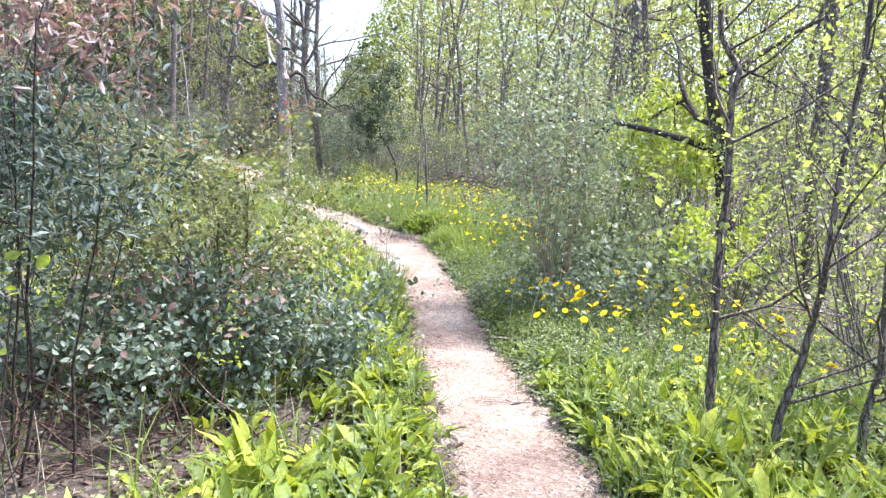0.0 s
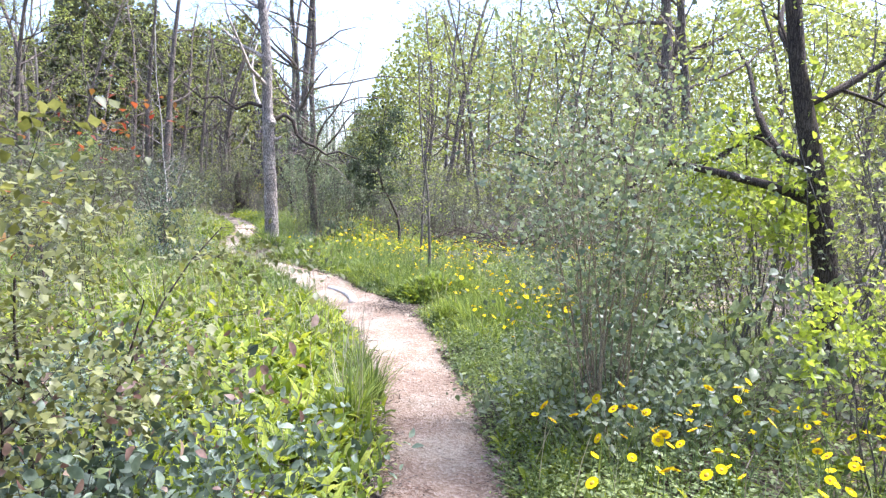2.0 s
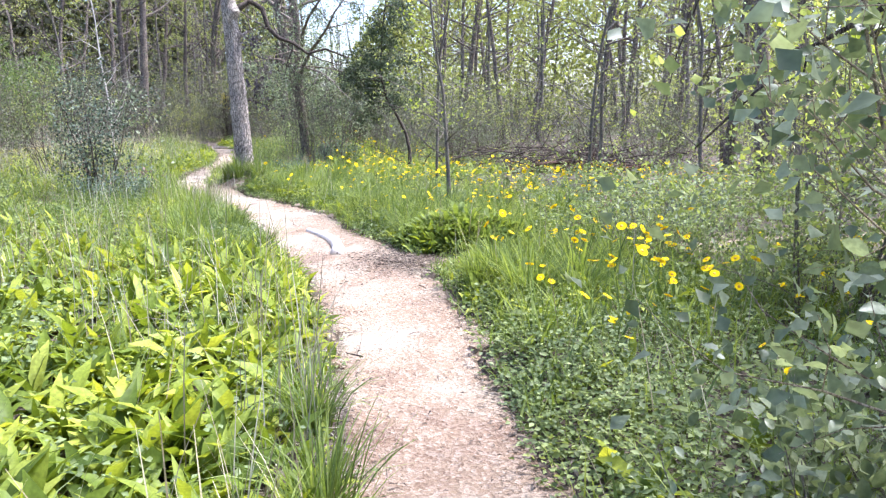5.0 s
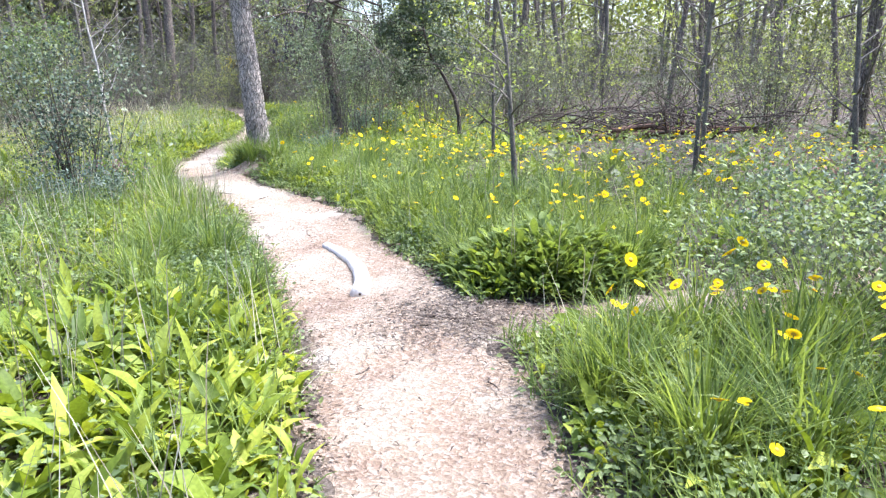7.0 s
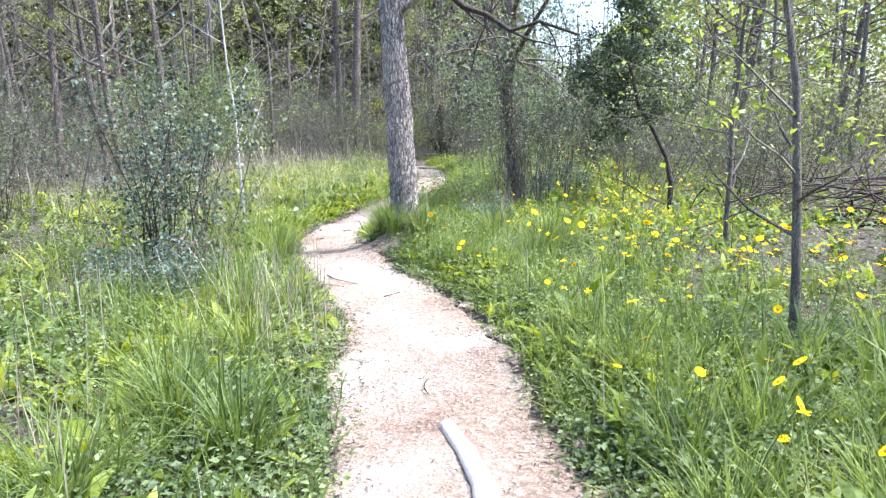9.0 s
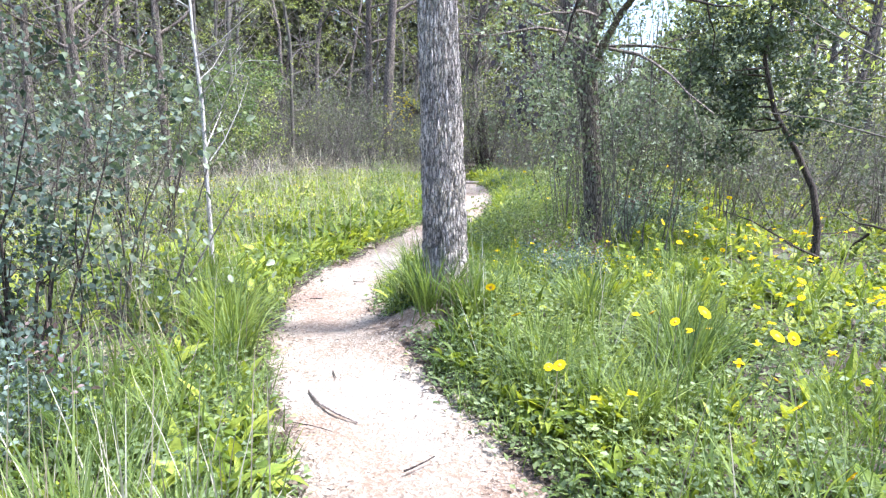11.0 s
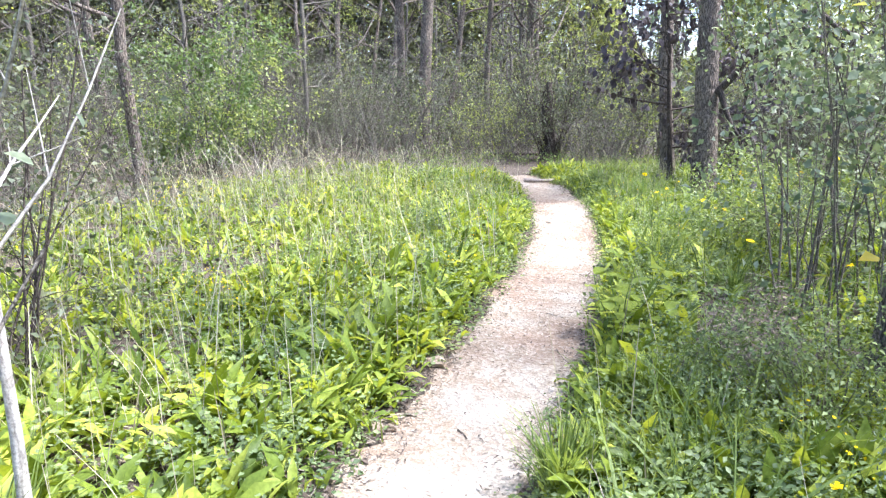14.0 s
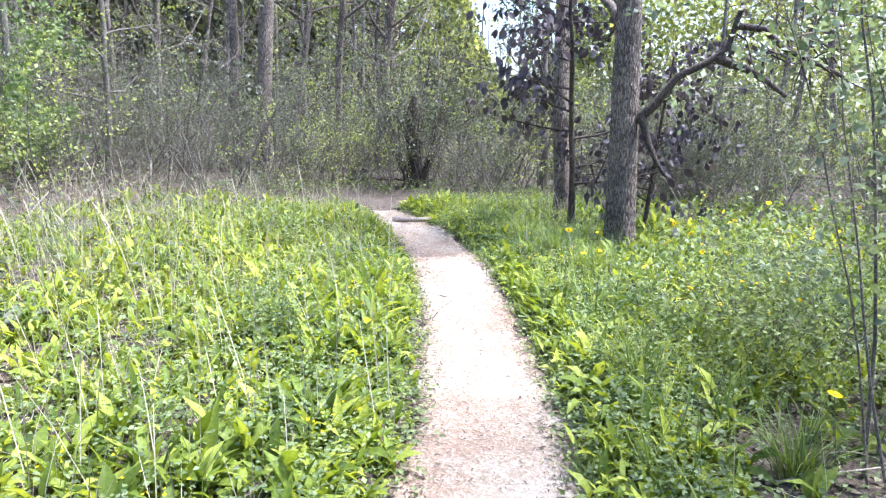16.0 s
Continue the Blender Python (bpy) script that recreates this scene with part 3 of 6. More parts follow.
def rough_trunk(pts, rad, sides, furrow, bulge=()):
    """A stout trunk whose bark stands up in broken vertical plates."""
    seg = np.concatenate([[0], np.cumsum(np.linalg.norm(np.diff(pts, axis=0), axis=1))])
    s = np.arange(0, seg[-1], 0.025)
    c = np.stack([np.interp(s, seg, pts[:, k]) for k in range(3)], 1)
    rr = np.interp(s, seg, rad)
    th = np.arange(sides) * 2 * np.pi / sides
    TH, S = np.meshgrid(th, s)
    u = TH * rr.mean() / 0.022 + 1.3 * lattice(S * 1.0, TH * 3, 0.13, 21) + 0.8 * lattice(S, TH * 5, 0.05, 22)
    ridge = np.abs(np.sin(u * 1.57 + 0.8 * np.sin(S * 23 + TH * 5))) ** 0.7
    plates = 0.5 + 0.5 * lattice(S * 1.0, np.round(u) * 3.0, 0.075, 23)
    disp = furrow * (np.minimum(ridge * 1.5, 1.0) * (0.6 + 0.55 * plates) - 0.55 + 0.22 * lattice(S, TH * 9, 0.03, 24))
    flare = 1 + 0.55 * np.exp(-S / 0.16) * (1 + 0.35 * np.sin(TH * 5 + 1))
    rho = rr[:, None] * flare + disp
    for bz, bt, br, bh in bulge:
        rho = rho + bh * np.exp(-((S - bz) ** 2 + (rr[:, None] * np.angle(np.exp(1j * (TH - bt)))) ** 2) / br ** 2)
    v = c[:, None] + np.stack([np.cos(TH) * rho, np.sin(TH) * rho, 0 * rho], -1)
    i, j = np.meshgrid(np.arange(len(s) - 1), np.arange(sides), indexing="ij")
    j2 = (j + 1) % sides
    f = np.stack([i * sides + j, i * sides + j2, (i + 1) * sides + j2, (i + 1) * sides + j], -1).reshape(-1, 4)
    return v.reshape(-1, 3), f


def crown_mesh(tips, per, size, mat, flat=0.5, scatter=0.05, droop=0.0, wide=1.0, needle=False, name="crown", shape=None):
    p = np.array([a for a, _ in tips])
    d = np.array([b for _, b in tips])
    idx = np.repeat(np.arange(len(p)), per)
    n = len(idx)
    pos = p[idx] + R.normal(0, scatter, (n, 3))
    dirs = d[idx] / (np.linalg.norm(d[idx], axis=1)[:, None] + 1e-9) * 0.6 + R.normal(0, 0.7, (n, 3)) - np.array([0, 0, droop])
    sz = size * R.uniform(0.55, 1.3, n)
    bag = Bag()
    if needle:
        bag.add(*leaves(pos, dirs, sz, flat, NEEDLE_V, NEEDLE_F, wide))
    else:
        tv, tf = shape or (THIN_V, THIN_F)
        bag.add(*leaves(pos, dirs, sz, flat, tv, tf, wide))
    return bag.mesh(name, mat, smooth=True)


def tree(label, height, r, bark, leaf, lean=(0, 0), crook=0.05, limbs=7, first=0.35, limb_len=1.6, depth=1, per=5, size=0.05, spread=0.6,
         lift=0.05, sides=8, furrow=0.0, droop=0.0, up=0.4, kids=4, name="tree", category="tree", points=None, limb_parts=True, bulge=(), flat=0.5,
         needle=False, wide=1.0, scatter=0.06, taper=0.35, shape=None):
    """A tree at the origin: a tapering trunk, limbs with their branches, and a crown of single leaves."""
    root = tagged(new(name), label, category)
    if points is None:
        n = max(5, int(height / 0.5))
        pts = wander((0, 0, -0.12), (lean[0], lean[1], 1), height, n, crook, 0.03)
    else:
        pts = np.array(points, dtype=float)
    rad = r * np.linspace(1, taper, len(pts))
    if furrow:
        part("trunk", np_mesh("trunk", *(lambda a: (a[0], [a[1]]))(rough_trunk(pts, rad, sides, furrow, bulge)), bark), root)
    else:
        rad[0] *= 1.35
        v, f = tube(pts, rad, sides, 0.05)
        part("trunk", np_mesh("trunk", v, [f], bark), root)
    tips = []
    shared = Bag()
    for k in range(limbs):
        h = first + (1 - first) * (k + R.uniform(0, 0.8)) / limbs
        q = min(int(h * (len(pts) - 1)), len(pts) - 2)
        fr = h * (len(pts) - 1) - q
        st = pts[q] * (1 - fr) + pts[q + 1] * fr
        az = R.uniform(0, 2 * np.pi)
        lines = []
        limb_system(st, (np.cos(az), np.sin(az), up), limb_len * R.uniform(0.6, 1.2) * (1.15 - 0.5 * h), rad[q] * 0.5, depth, spread, lift, tips, lines, kids=kids)
        bag = Bag() if limb_parts else shared
        for a, b in lines:
            bag.add(*tube(a, b, 5 if b[0] > 0.03 else 3))
        if limb_parts:
            part("limb", bag.mesh("limb", bark), root)
    if not limb_parts:
        part("branchwork", shared.mesh("branchwork", bark), root)
    if leaf is not None and tips:
        part("crown", crown_mesh(tips, per, size, leaf, flat, scatter, droop, wide, needle, shape=shape), root)
    return root


def shrub(label, stems, height, r, bark, leaf, spread=0.35, per=6, size=0.06, depth=1, kids=3, base=0.25, name="shrub", category="shrub", limb=0.6, first=0.35,
          droop=0.0, flat=0.5, wide=1.0, jit=0.07, tipmat=None, tip_share=0.0, scatter=0.07, lean=(0, 0), tip_size=None, bundles=0, shape=None):
    """A bush: several canes from one foot, each with twigs, and leaves on the twigs."""
    root = tagged(new(name), label, category)
    tips = []
    for k in range(stems):
        az = R.uniform(0, 2 * np.pi)
        o = R.uniform(0, base, 2)
        st = np.array([np.cos(az) * o[0], np.sin(az) * o[0], -0.05])
        hh = height * R.uniform(0.65, 1.1)
        pts = wander(st, (np.cos(az) * spread + lean[0], np.sin(az) * spread + lean[1], 1), hh, 8, jit, 0.02)
        rad = r * R.uniform(0.6, 1.1) * np.linspace(1, 0.3, len(pts))
        if not bundles or k % max(1, stems // bundles) == 0:
            bag = Bag()
        bag.add(*tube(pts, rad, 5))
        for _ in range(kids + 2):
            q = R.integers(int(first * 8), 9)
            d = unit(pts[q] - pts[q - 1])
            sv = unit(np.cross(d, R.normal(0, 1, 3)))
            lines = []
            limb_system(pts[q], d * 0.45 + sv * 0.6, limb * R.uniform(0.5, 1.1), rad[q] * 0.6, depth, 0.55, 0.03, tips, lines, 0.18, kids)
            for a, b in lines:
                bag.add(*tube(a, b, 3))
        if not bundles or k == stems - 1 or (k + 1) % max(1, stems // bundles) == 0:
            part("stem", bag.mesh("stem", bark), root)
    if leaf is not None:
        tips.sort(key=lambda t: t[0][2] + R.normal(0, 0.15))
        cut = int(len(tips) * (1 - tip_share))
        part("foliage", crown_mesh(tips[:max(cut, 1)], per, size, leaf, flat, scatter, droop, wide, name="foliage", shape=shape), root)
        if tipmat is not None and cut < len(tips):
            part("young_foliage", crown_mesh(tips[cut:], per, tip_size or size, tipmat, flat, scatter, droop, wide, name="young_foliage", shape=shape), root)
    return root


def gz(x, y):
    return float(ground_z([x], [y])[0])


def put(ob, x, y, turn=0.0, scale=1.0, dz=0.0):
    ob.location, ob.rotation_euler, ob.scale = (x, y, gz(x, y) + dz), (0, 0, turn), (scale,) * 3
    return ob


def again(ob, x, y, turn, scale):
    c = copy_thing(ob, pose(x, y, gz(x, y), 0, 0, math.degrees(turn)))
    c.scale = (scale,) * 3
    return c


# the stout tree beside the trail, with a stub, a knot of twigs and a long crooked limb
A_pts = [(0.06, 0.0, -0.2), (0.05, 0.0, 0.3), (0.02, 0.0, 1.0), (-0.02, 0.0, 1.8), (-0.05, 0.0, 2.4), (-0.10, 0.02, 3.2), (-0.12, 0.05, 4.2), (-0.3, 0.2, 5.5), (-0.4, 0.3, 7.5), (-0.2, 0.2, 9.5)]
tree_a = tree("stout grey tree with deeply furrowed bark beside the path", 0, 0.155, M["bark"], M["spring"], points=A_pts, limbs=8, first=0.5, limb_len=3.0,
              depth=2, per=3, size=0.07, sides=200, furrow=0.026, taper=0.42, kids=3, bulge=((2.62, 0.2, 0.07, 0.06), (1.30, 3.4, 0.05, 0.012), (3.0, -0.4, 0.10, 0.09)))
put(tree_a, -4.17, 18.47)
b = Bag()
stub = np.array([(0.14, -0.02, 2.40), (0.22, -0.04, 2.45), (0.27, -0.05, 2.47)])
b.add(*tube(stub, [0.035, 0.03, 0.022], 8, 0.08))
part("branch_stub", b.mesh("branch_stub", M["bark"]), tree_a, "broken grey branch stub")
b = Bag()
crooked = np.array([(0.10, 0.0, 2.85), (0.28, 0.05, 2.98), (0.48, 0.1, 2.85), (0.55, 0.12, 2.55), (0.72, 0.15, 2.38), (0.95, 0.2, 2.3), (1.2, 0.25, 2.12), (1.5, 0.3, 2.2), (1.9, 0.35, 2.05)])
b.add(*tube(crooked, np.linspace(0.055, 0.014, len(crooked)), 7, 0.06))
for k in (3, 4, 5, 6, 7):
    b.add(*tube(wander(crooked[k], (R.normal(0.3, 0.3), R.normal(0, 0.4), -0.4 + R.normal(0, 0.5)), 0.7, 5, 0.25), np.linspace(0.014, 0.004, 6), 4))
part("crooked_limb", b.mesh("crooked_limb", M["barkdark"]), tree_a, "dark crooked bare limb")
b = Bag()
west = np.array([(-0.1, 0.0, 3.1), (-0.45, -0.05, 3.2), (-0.75, -0.1, 3.05), (-1.15, -0.12, 3.3), (-1.5, -0.2, 3.25), (-1.95, -0.2, 3.6)])
b.add(*tube(west, np.linspace(0.05, 0.012, len(west)), 7, 0.06))
for k in (1, 2, 3, 4, 5):
    b.add(*tube(wander(west[k], (R.normal(-0.5, 0.3), R.normal(0, 0.4), R.normal(0.3, 0.5)), 0.9, 5, 0.25), np.linspace(0.014, 0.004, 6), 4))
part("crooked_limb", b.mesh("crooked_limb", M["barkdark"]), tree_a, "dark crooked bare limb")
tw, tl = Bag(), []
for k in range(14):
    p = wander((-0.13, -0.06, 1.3), (-0.8 + R.normal(0, 0.4), -0.35 + R.normal(0, 0.3), 0.5 + R.normal(0, 0.45)), R.uniform(0.08, 0.2), 4, 0.2)
    tw.add(*tube(p, np.linspace(0.003, 0.0012, 5), 3))
    tl += [(p[q], p[q] - p[q - 1]) for q in (2, 3, 4)]
part("side_twig", tw.mesh("side_twig", M["barkdark"]), tree_a)
part("young_foliage", crown_mesh(tl, 3, 0.022, M["yellowing"], name="young_foliage"), tree_a, "bright yellow-green young leaves")

# the second stout tree further along, with a broken limb
G_pts = [(0.05, 0.0, -0.2), (0.05, 0, 0.4), (0.03, 0, 1.2), (0.0, 0, 2.0), (-0.02, 0.0, 2.9), (0.0, 0.05, 4.0), (0.1, 0.1, 6.0), (0.3, 0.2, 9.0)]
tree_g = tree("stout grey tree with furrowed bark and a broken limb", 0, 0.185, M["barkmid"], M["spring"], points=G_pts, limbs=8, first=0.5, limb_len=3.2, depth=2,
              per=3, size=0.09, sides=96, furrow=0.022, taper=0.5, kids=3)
put(tree_g, -5.78, 28.9)
b = Bag()
for pts, r0 in (([(0.15, -0.05, 1.55), (0.35, -0.1, 1.75), (0.55, -0.12, 2.05), (0.85, -0.15, 2.2), (1.05, -0.18, 2.35), (1.15, -0.2, 2.75)], 0.06),
                ([(0.95, -0.16, 2.25), (1.25, -0.2, 2.15), (1.5, -0.25, 2.0), (1.68, -0.28, 1.85)], 0.05),
                ([(1.1, -0.19, 2.6), (1.4, -0.25, 2.55), (1.6, -0.3, 2.35), (1.9, -0.35, 2.2), (2.2, -0.4, 2.05)], 0.04),
                ([(0.2, -0.1, 1.6), (0.3, -0.14, 1.3), (0.4, -0.18, 1.1), (0.5, -0.2, 0.95)], 0.045)):
    b.add(*tube(np.array(pts), np.linspace(r0, r0 * 0.45, len(pts)), 8, 0.07))
for k in range(16):
    b.add(*tube(wander((R.uniform(1.0, 2.1), -0.25, R.uniform(2.1, 2.6)), (R.normal(0.4, 0.4), R.normal(0, 0.3), R.normal(-0.5, 0.4)), R.uniform(0.3, 0.7), 5, 0.25),
                np.linspace(0.012, 0.003, 6), 4))
part("broken_limb", b.mesh("broken_limb", M["barkdark"]), tree_g, "dark broken limb with bare twigs")

# bare tree wrapped in vines and thin shoots, behind the first stout tree
vine_pts = [(0, 0, -0.12), (0.02, 0, 0.6), (-0.03, 0, 1.3), (-0.10, 0.03, 2.1), (-0.06, 0.05, 3.0), (-0.16, 0.1, 4.2), (-0.1, 0.1, 5.6), (-0.2, 0.2, 7.5), (-0.1, 0.2, 9.5)]
vine_tree = tree("tall bare spreading tree with dark crooked branches and a vine-wrapped trunk", 0, 0.12, M["barkmid"], None, points=vine_pts, limbs=13, first=0.34, limb_len=4.0,
                 depth=2, kids=4, lift=-0.02, sides=16, crook=0.05, up=0.45)
fork = np.array([(0.0, 0.0, 1.1), (-0.14, 0.0, 1.8), (-0.36, 0.02, 2.7), (-0.52, 0.05, 3.6), (-0.55, 0.1, 4.8), (-0.75, 0.15, 6.5), (-0.7, 0.2, 8.2)])
fb = Bag().add(*tube(fork, np.linspace(0.09, 0.035, len(fork)), 12, 0.05))
for q in (2, 3, 3, 4, 4, 5, 5):
    sub = []
    limb_system(fork[q], (R.normal(-0.5, 0.6), R.normal(0, 0.6), 0.5), R.uniform(1.6, 3.0), 0.05, 2, 0.6, -0.02, [], sub)
    for a, w in sub:
        fb.add(*tube(a, w, 5 if w[0] > 0.03 else 3))
part("forked_trunk", fb.mesh("forked_trunk", M["barkmid"]), vine_tree, "second leaning trunk with bare branches")
put(vine_tree, -3.95, 22.3)
vines = shrub("tangle of thin grey shoots round a tree's foot", 28, 3.9, 0.006, M["twig"], M["gray"], spread=0.15, per=5, size=0.05, base=0.5, depth=1, kids=3,
              limb=0.8, name="vine_tangle", category="vine")
put(vines, -3.85, 22.0)

# leaning cedar with a dark flat crown
cedar_pts = [(0, 0, -0.1), (0.0, 0, 0.45), (-0.08, 0, 0.85), (-0.28, 0, 1.25), (-0.52, 0.02, 1.65), (-0.66, 0.02, 2.2), (-0.62, 0, 2.9), (-0.5, 0, 3.8)]
cedar = tree("small leaning cedar with a dark ragged crown", 0, 0.045, M["barkdark"], M["dark"], points=cedar_pts, limbs=20, first=0.47, limb_len=0.88, depth=2, per=24,
             size=0.06, up=0.02, kids=4, scatter=0.07, wide=0.8, spread=0.5)
put(cedar, -1.55, 22.6)

# pale smooth sapling in the meadow
birch_pts = [(0, 0, -0.1), (0.0, 0, 0.5), (-0.02, 0, 1.0), (-0.05, 0.02, 1.6), (-0.12, 0.02, 2.2), (-0.15, 0.0, 3.0), (-0.28, 0.02, 4.0), (-0.3, 0.0, 5.2)]
birch = tree("slim pale-barked sapling, almost bare", 0, 0.022, M["pale"], None, points=birch_pts, limbs=14, first=0.26, limb_len=0.95, depth=1, kids=2, up=0.9,
             name="sapling", spread=0.5)
put(birch, -6.75, 19.05)

# saplings and the dark tree to the right of the start
s1 = [(0, 0, -0.1), (0.0, 0, 0.5), (-0.03, 0, 1.0), (-0.02, 0, 1.5), (-0.05, 0, 1.95), (-0.02, 0, 2.12), (-0.14, 0, 2.3), (-0.17, 0, 2.6), (-0.12, 0, 3.0), (-0.1, 0, 4.4)]
for pts, r, x, y, lab in ((s1, 0.029, 1.60, 3.98, "crooked grey sapling with sparse new leaves"),
                          ([(0, 0, -0.1), (0.02, 0, 0.3), (0.10, 0, 0.6), (0.16, 0, 1.0), (0.17, 0, 1.5), (0.22, 0, 2.1), (0.2, 0, 3.0), (0.3, 0, 4.2)], 0.024, 1.76, 3.5, "thin forked grey sapling"),
                          ([(0, 0, -0.1), (-0.03, 0, 0.3), (0.02, 0, 0.6), (-0.02, 0, 1.2), (-0.08, 0, 1.7), (0.0, 0, 2.3), (0.1, 0, 3.4), (0.1, 0, 4.5)], 0.024, 2.25, 3.5, "thin grey sapling with sparse new leaves")):
    s = tree(lab, 0, r, M["barkmid"], M["spring"], points=pts, limbs=17, first=0.16, limb_len=1.1, depth=1, per=3, size=0.045, up=0.6, kids=3, name="sapling", sides=8, spread=0.6)
    put(s, x, y)
dark_pts = [(0, 0, -0.1), (-0.03, 0, 0.8), (-0.14, 0, 1.5), (-0.3, 0.0, 2.2), (-0.5, 0, 3.0), (-0.62, 0.05, 4.0), (-0.7, 0.1, 5.5), (-0.7, 0.1, 8.5)]
dark_tree = tree("dark-barked leaning tree among shrubs", 9, 0.13, M["barkdark"], M["spring"], points=dark_pts, limbs=9, first=0.3, limb_len=2.6, depth=2, per=2,
                 size=0.07, sides=12)
put(dark_tree, 3.75, 9.3)

# sapling beside the junction, small trees past it
sb_pts = [(0, 0, -0.1), (-0.02, 0, 0.5), (-0.05, 0, 1.0), (-0.09, 0, 1.6), (-0.2, 0, 2.2), (-0.3, 0.05, 3.2), (-0.35, 0.05, 4.2)]
sb = tree("slim grey sapling with pale young leaves by the path", 0, 0.030, M["twig"], M["bright"], points=sb_pts, limbs=14, first=0.22, limb_len=0.85, depth=1, per=4,
          size=0.05, up=0.5, kids=3, name="sapling")
put(sb, -0.38, 15.75)
for x, y, h, r in ((3.3, 16.6, 5.5, 0.034), (1.75, 17.2, 6.0, 0.03), (-0.75, 19.6, 4.5, 0.03), (2.1, 18.4, 6, 0.036)):
    s = tree("small grey woodland tree with pale new leaves", h, r, M["twig"], M["spring"], limbs=18, first=0.14, limb_len=1.5, depth=2, per=4, size=0.05, up=0.3, kids=3,
             crook=0.09, name="small_tree")
    put(s, x, y)

# dark slim trunks at the far end of the meadow
for x, y, h, r, ln in ((-13.0, 34.0, 11, 0.17, (-0.04, 0)), (-14.4, 35.4, 10, 0.13, (-0.05, 0)), (-6.55, 31.0, 10, 0.125, (-0.03, 0)), (-12.4, 36.6, 8, 0.10, (0, 0)),
                       (5.5, 19.9, 10, 0.2, (0, 0)), (5.2, 21.0, 9, 0.12, (0.03, 0)), (4.6, 8.8, 9, 0.1, (0.02, 0))):
    s = tree("brown-barked woodland tree with light new foliage", h, r, M["barkmid"], M["spring"], lean=ln, limbs=10, first=0.4, limb_len=2.4, depth=2, per=3, size=0.08,
             sides=12, crook=0.03, kids=3)
    put(s, x, y)

# drooping dull purple-brown leaves of the tree behind the second stout tree
droopy = tree("small tree hung with drooping dull purple-brown leaves", 3.5, 0.05, M["barkdark"], M["purple"], limbs=16, first=0.22, limb_len=1.5, depth=1, per=8, size=0.115,
              droop=1.6, flat=0.1, kids=4, up=0.25, wide=1.1, scatter=0.08, shape=(ROUND_V, ROUND_F))
put(droopy, -6.35, 29.9)
droopy_b = again(droopy, -5.4, 30.0, 2.0, 0.7)

# vine-covered stump tree straight ahead at the end
stumpy = shrub("old stump sprouting a brush of upright shoots, hung with ivy", 30, 3.6, 0.013, M["barkdark"], M["dull"], spread=0.3, per=6, size=0.06, base=0.2, depth=1, kids=2,
               limb=0.5, first=0.3, name="sprouting_stump", category="tree stump")
v, f = tube(np.array([(0, 0, -0.1), (0.02, 0, 0.4), (-0.03, 0, 0.8), (-0.06, 0, 1.4), (-0.02, 0, 1.8)]), [0.24, 0.14, 0.12, 0.14, 0.06], 14, 0.12)
part("stump", np_mesh("stump", v, [f], M["barkdark"]), stumpy)
put(stumpy, -9.72, 33.9)

# ---- shrubs
cane = shrub("tall bush of many straight canes with grey-green leaves", 24, 2.7, 0.011, M["cane"], M["gray"], spread=0.13, per=8, size=0.045, depth=1, kids=3, base=0.24, limb=0.6,
             first=0.42, scatter=0.10, shape=(LEAF_V, LEAF_F))
put(cane, 1.22, 7.35)
cane_low = shrub("low bush with broad grey-green leaves", 14, 0.75, 0.008, M["twig"], M["gray"], spread=0.7, per=4, size=0.07, depth=1, kids=2, base=0.4, limb=0.4, first=0.2, shape=(ROUND_V, ROUND_F))
put(cane_low, 1.25, 7.15, 0, 0.8)
for x, y, t, s in ((0.85, 7.5, 1, 0.8), (1.7, 7.2, 2, 1.0), (1.55, 7.9, 3, 0.9), (2.4, 8.3, 5, 1.3)):
    again(cane_low, x, y, t, s)
nandina = shrub("evergreen bush with bare lower stems and pinkish new leaves on top", 16, 2.1, 0.008, M["barkdark"], M["evergreen"], spread=0.22, per=16, size=0.045, depth=1, kids=3, base=0.4, limb=0.42,
                first=0.52, tipmat=M["pink"], tip_share=0.22, tip_size=0.055, scatter=0.08, wide=0.55, shape=(ROUND_V, ROUND_F))
put(nandina, -2.15, 3.2, 0, 1.15)
again(nandina, -3.1, 3.7, 2.0, 1.25)
again(nandina, -2.6, 2.4, 4.0, 1.1)
shoot = shrub("thin shoot with a few bright yellow-green leaves", 2, 1.35, 0.005, M["twig"], M["bright"], spread=0.1, per=3, size=0.06, depth=0, kids=2, base=0.06, limb=0.2, first=0.7, name="shoot", category="shoot", shape=(ROUND_V, ROUND_F))
put(shoot, -1.42, 2.2)
again(shoot, -1.15, 3.7, 2.0, 0.6)
sumac = shrub("spreading bush with olive leaves and red tips", 13, 1.95, 0.015, M["barkdark"], M["olive"], spread=0.6, per=18, size=0.042, depth=1, kids=4, base=0.25, limb=0.6,
              first=0.5, droop=0.2, flat=0.85, tipmat=M["red"], tip_share=0.02, tip_size=0.035, scatter=0.08, shape=(LEAF_V, LEAF_F))
put(sumac, -1.7, 5.35, 0, 0.92)
low = shrub("low bush with small blue-green leaves", 14, 0.85, 0.007, M["barkdark"], M["bluish"], spread=0.75, tipmat=M["pink"], tip_share=0.05, per=6, size=0.05, depth=1, kids=3, base=0.4, limb=0.45, first=0.2, shape=(ROUND_V, ROUND_F))
put(low, -1.25, 4.6)
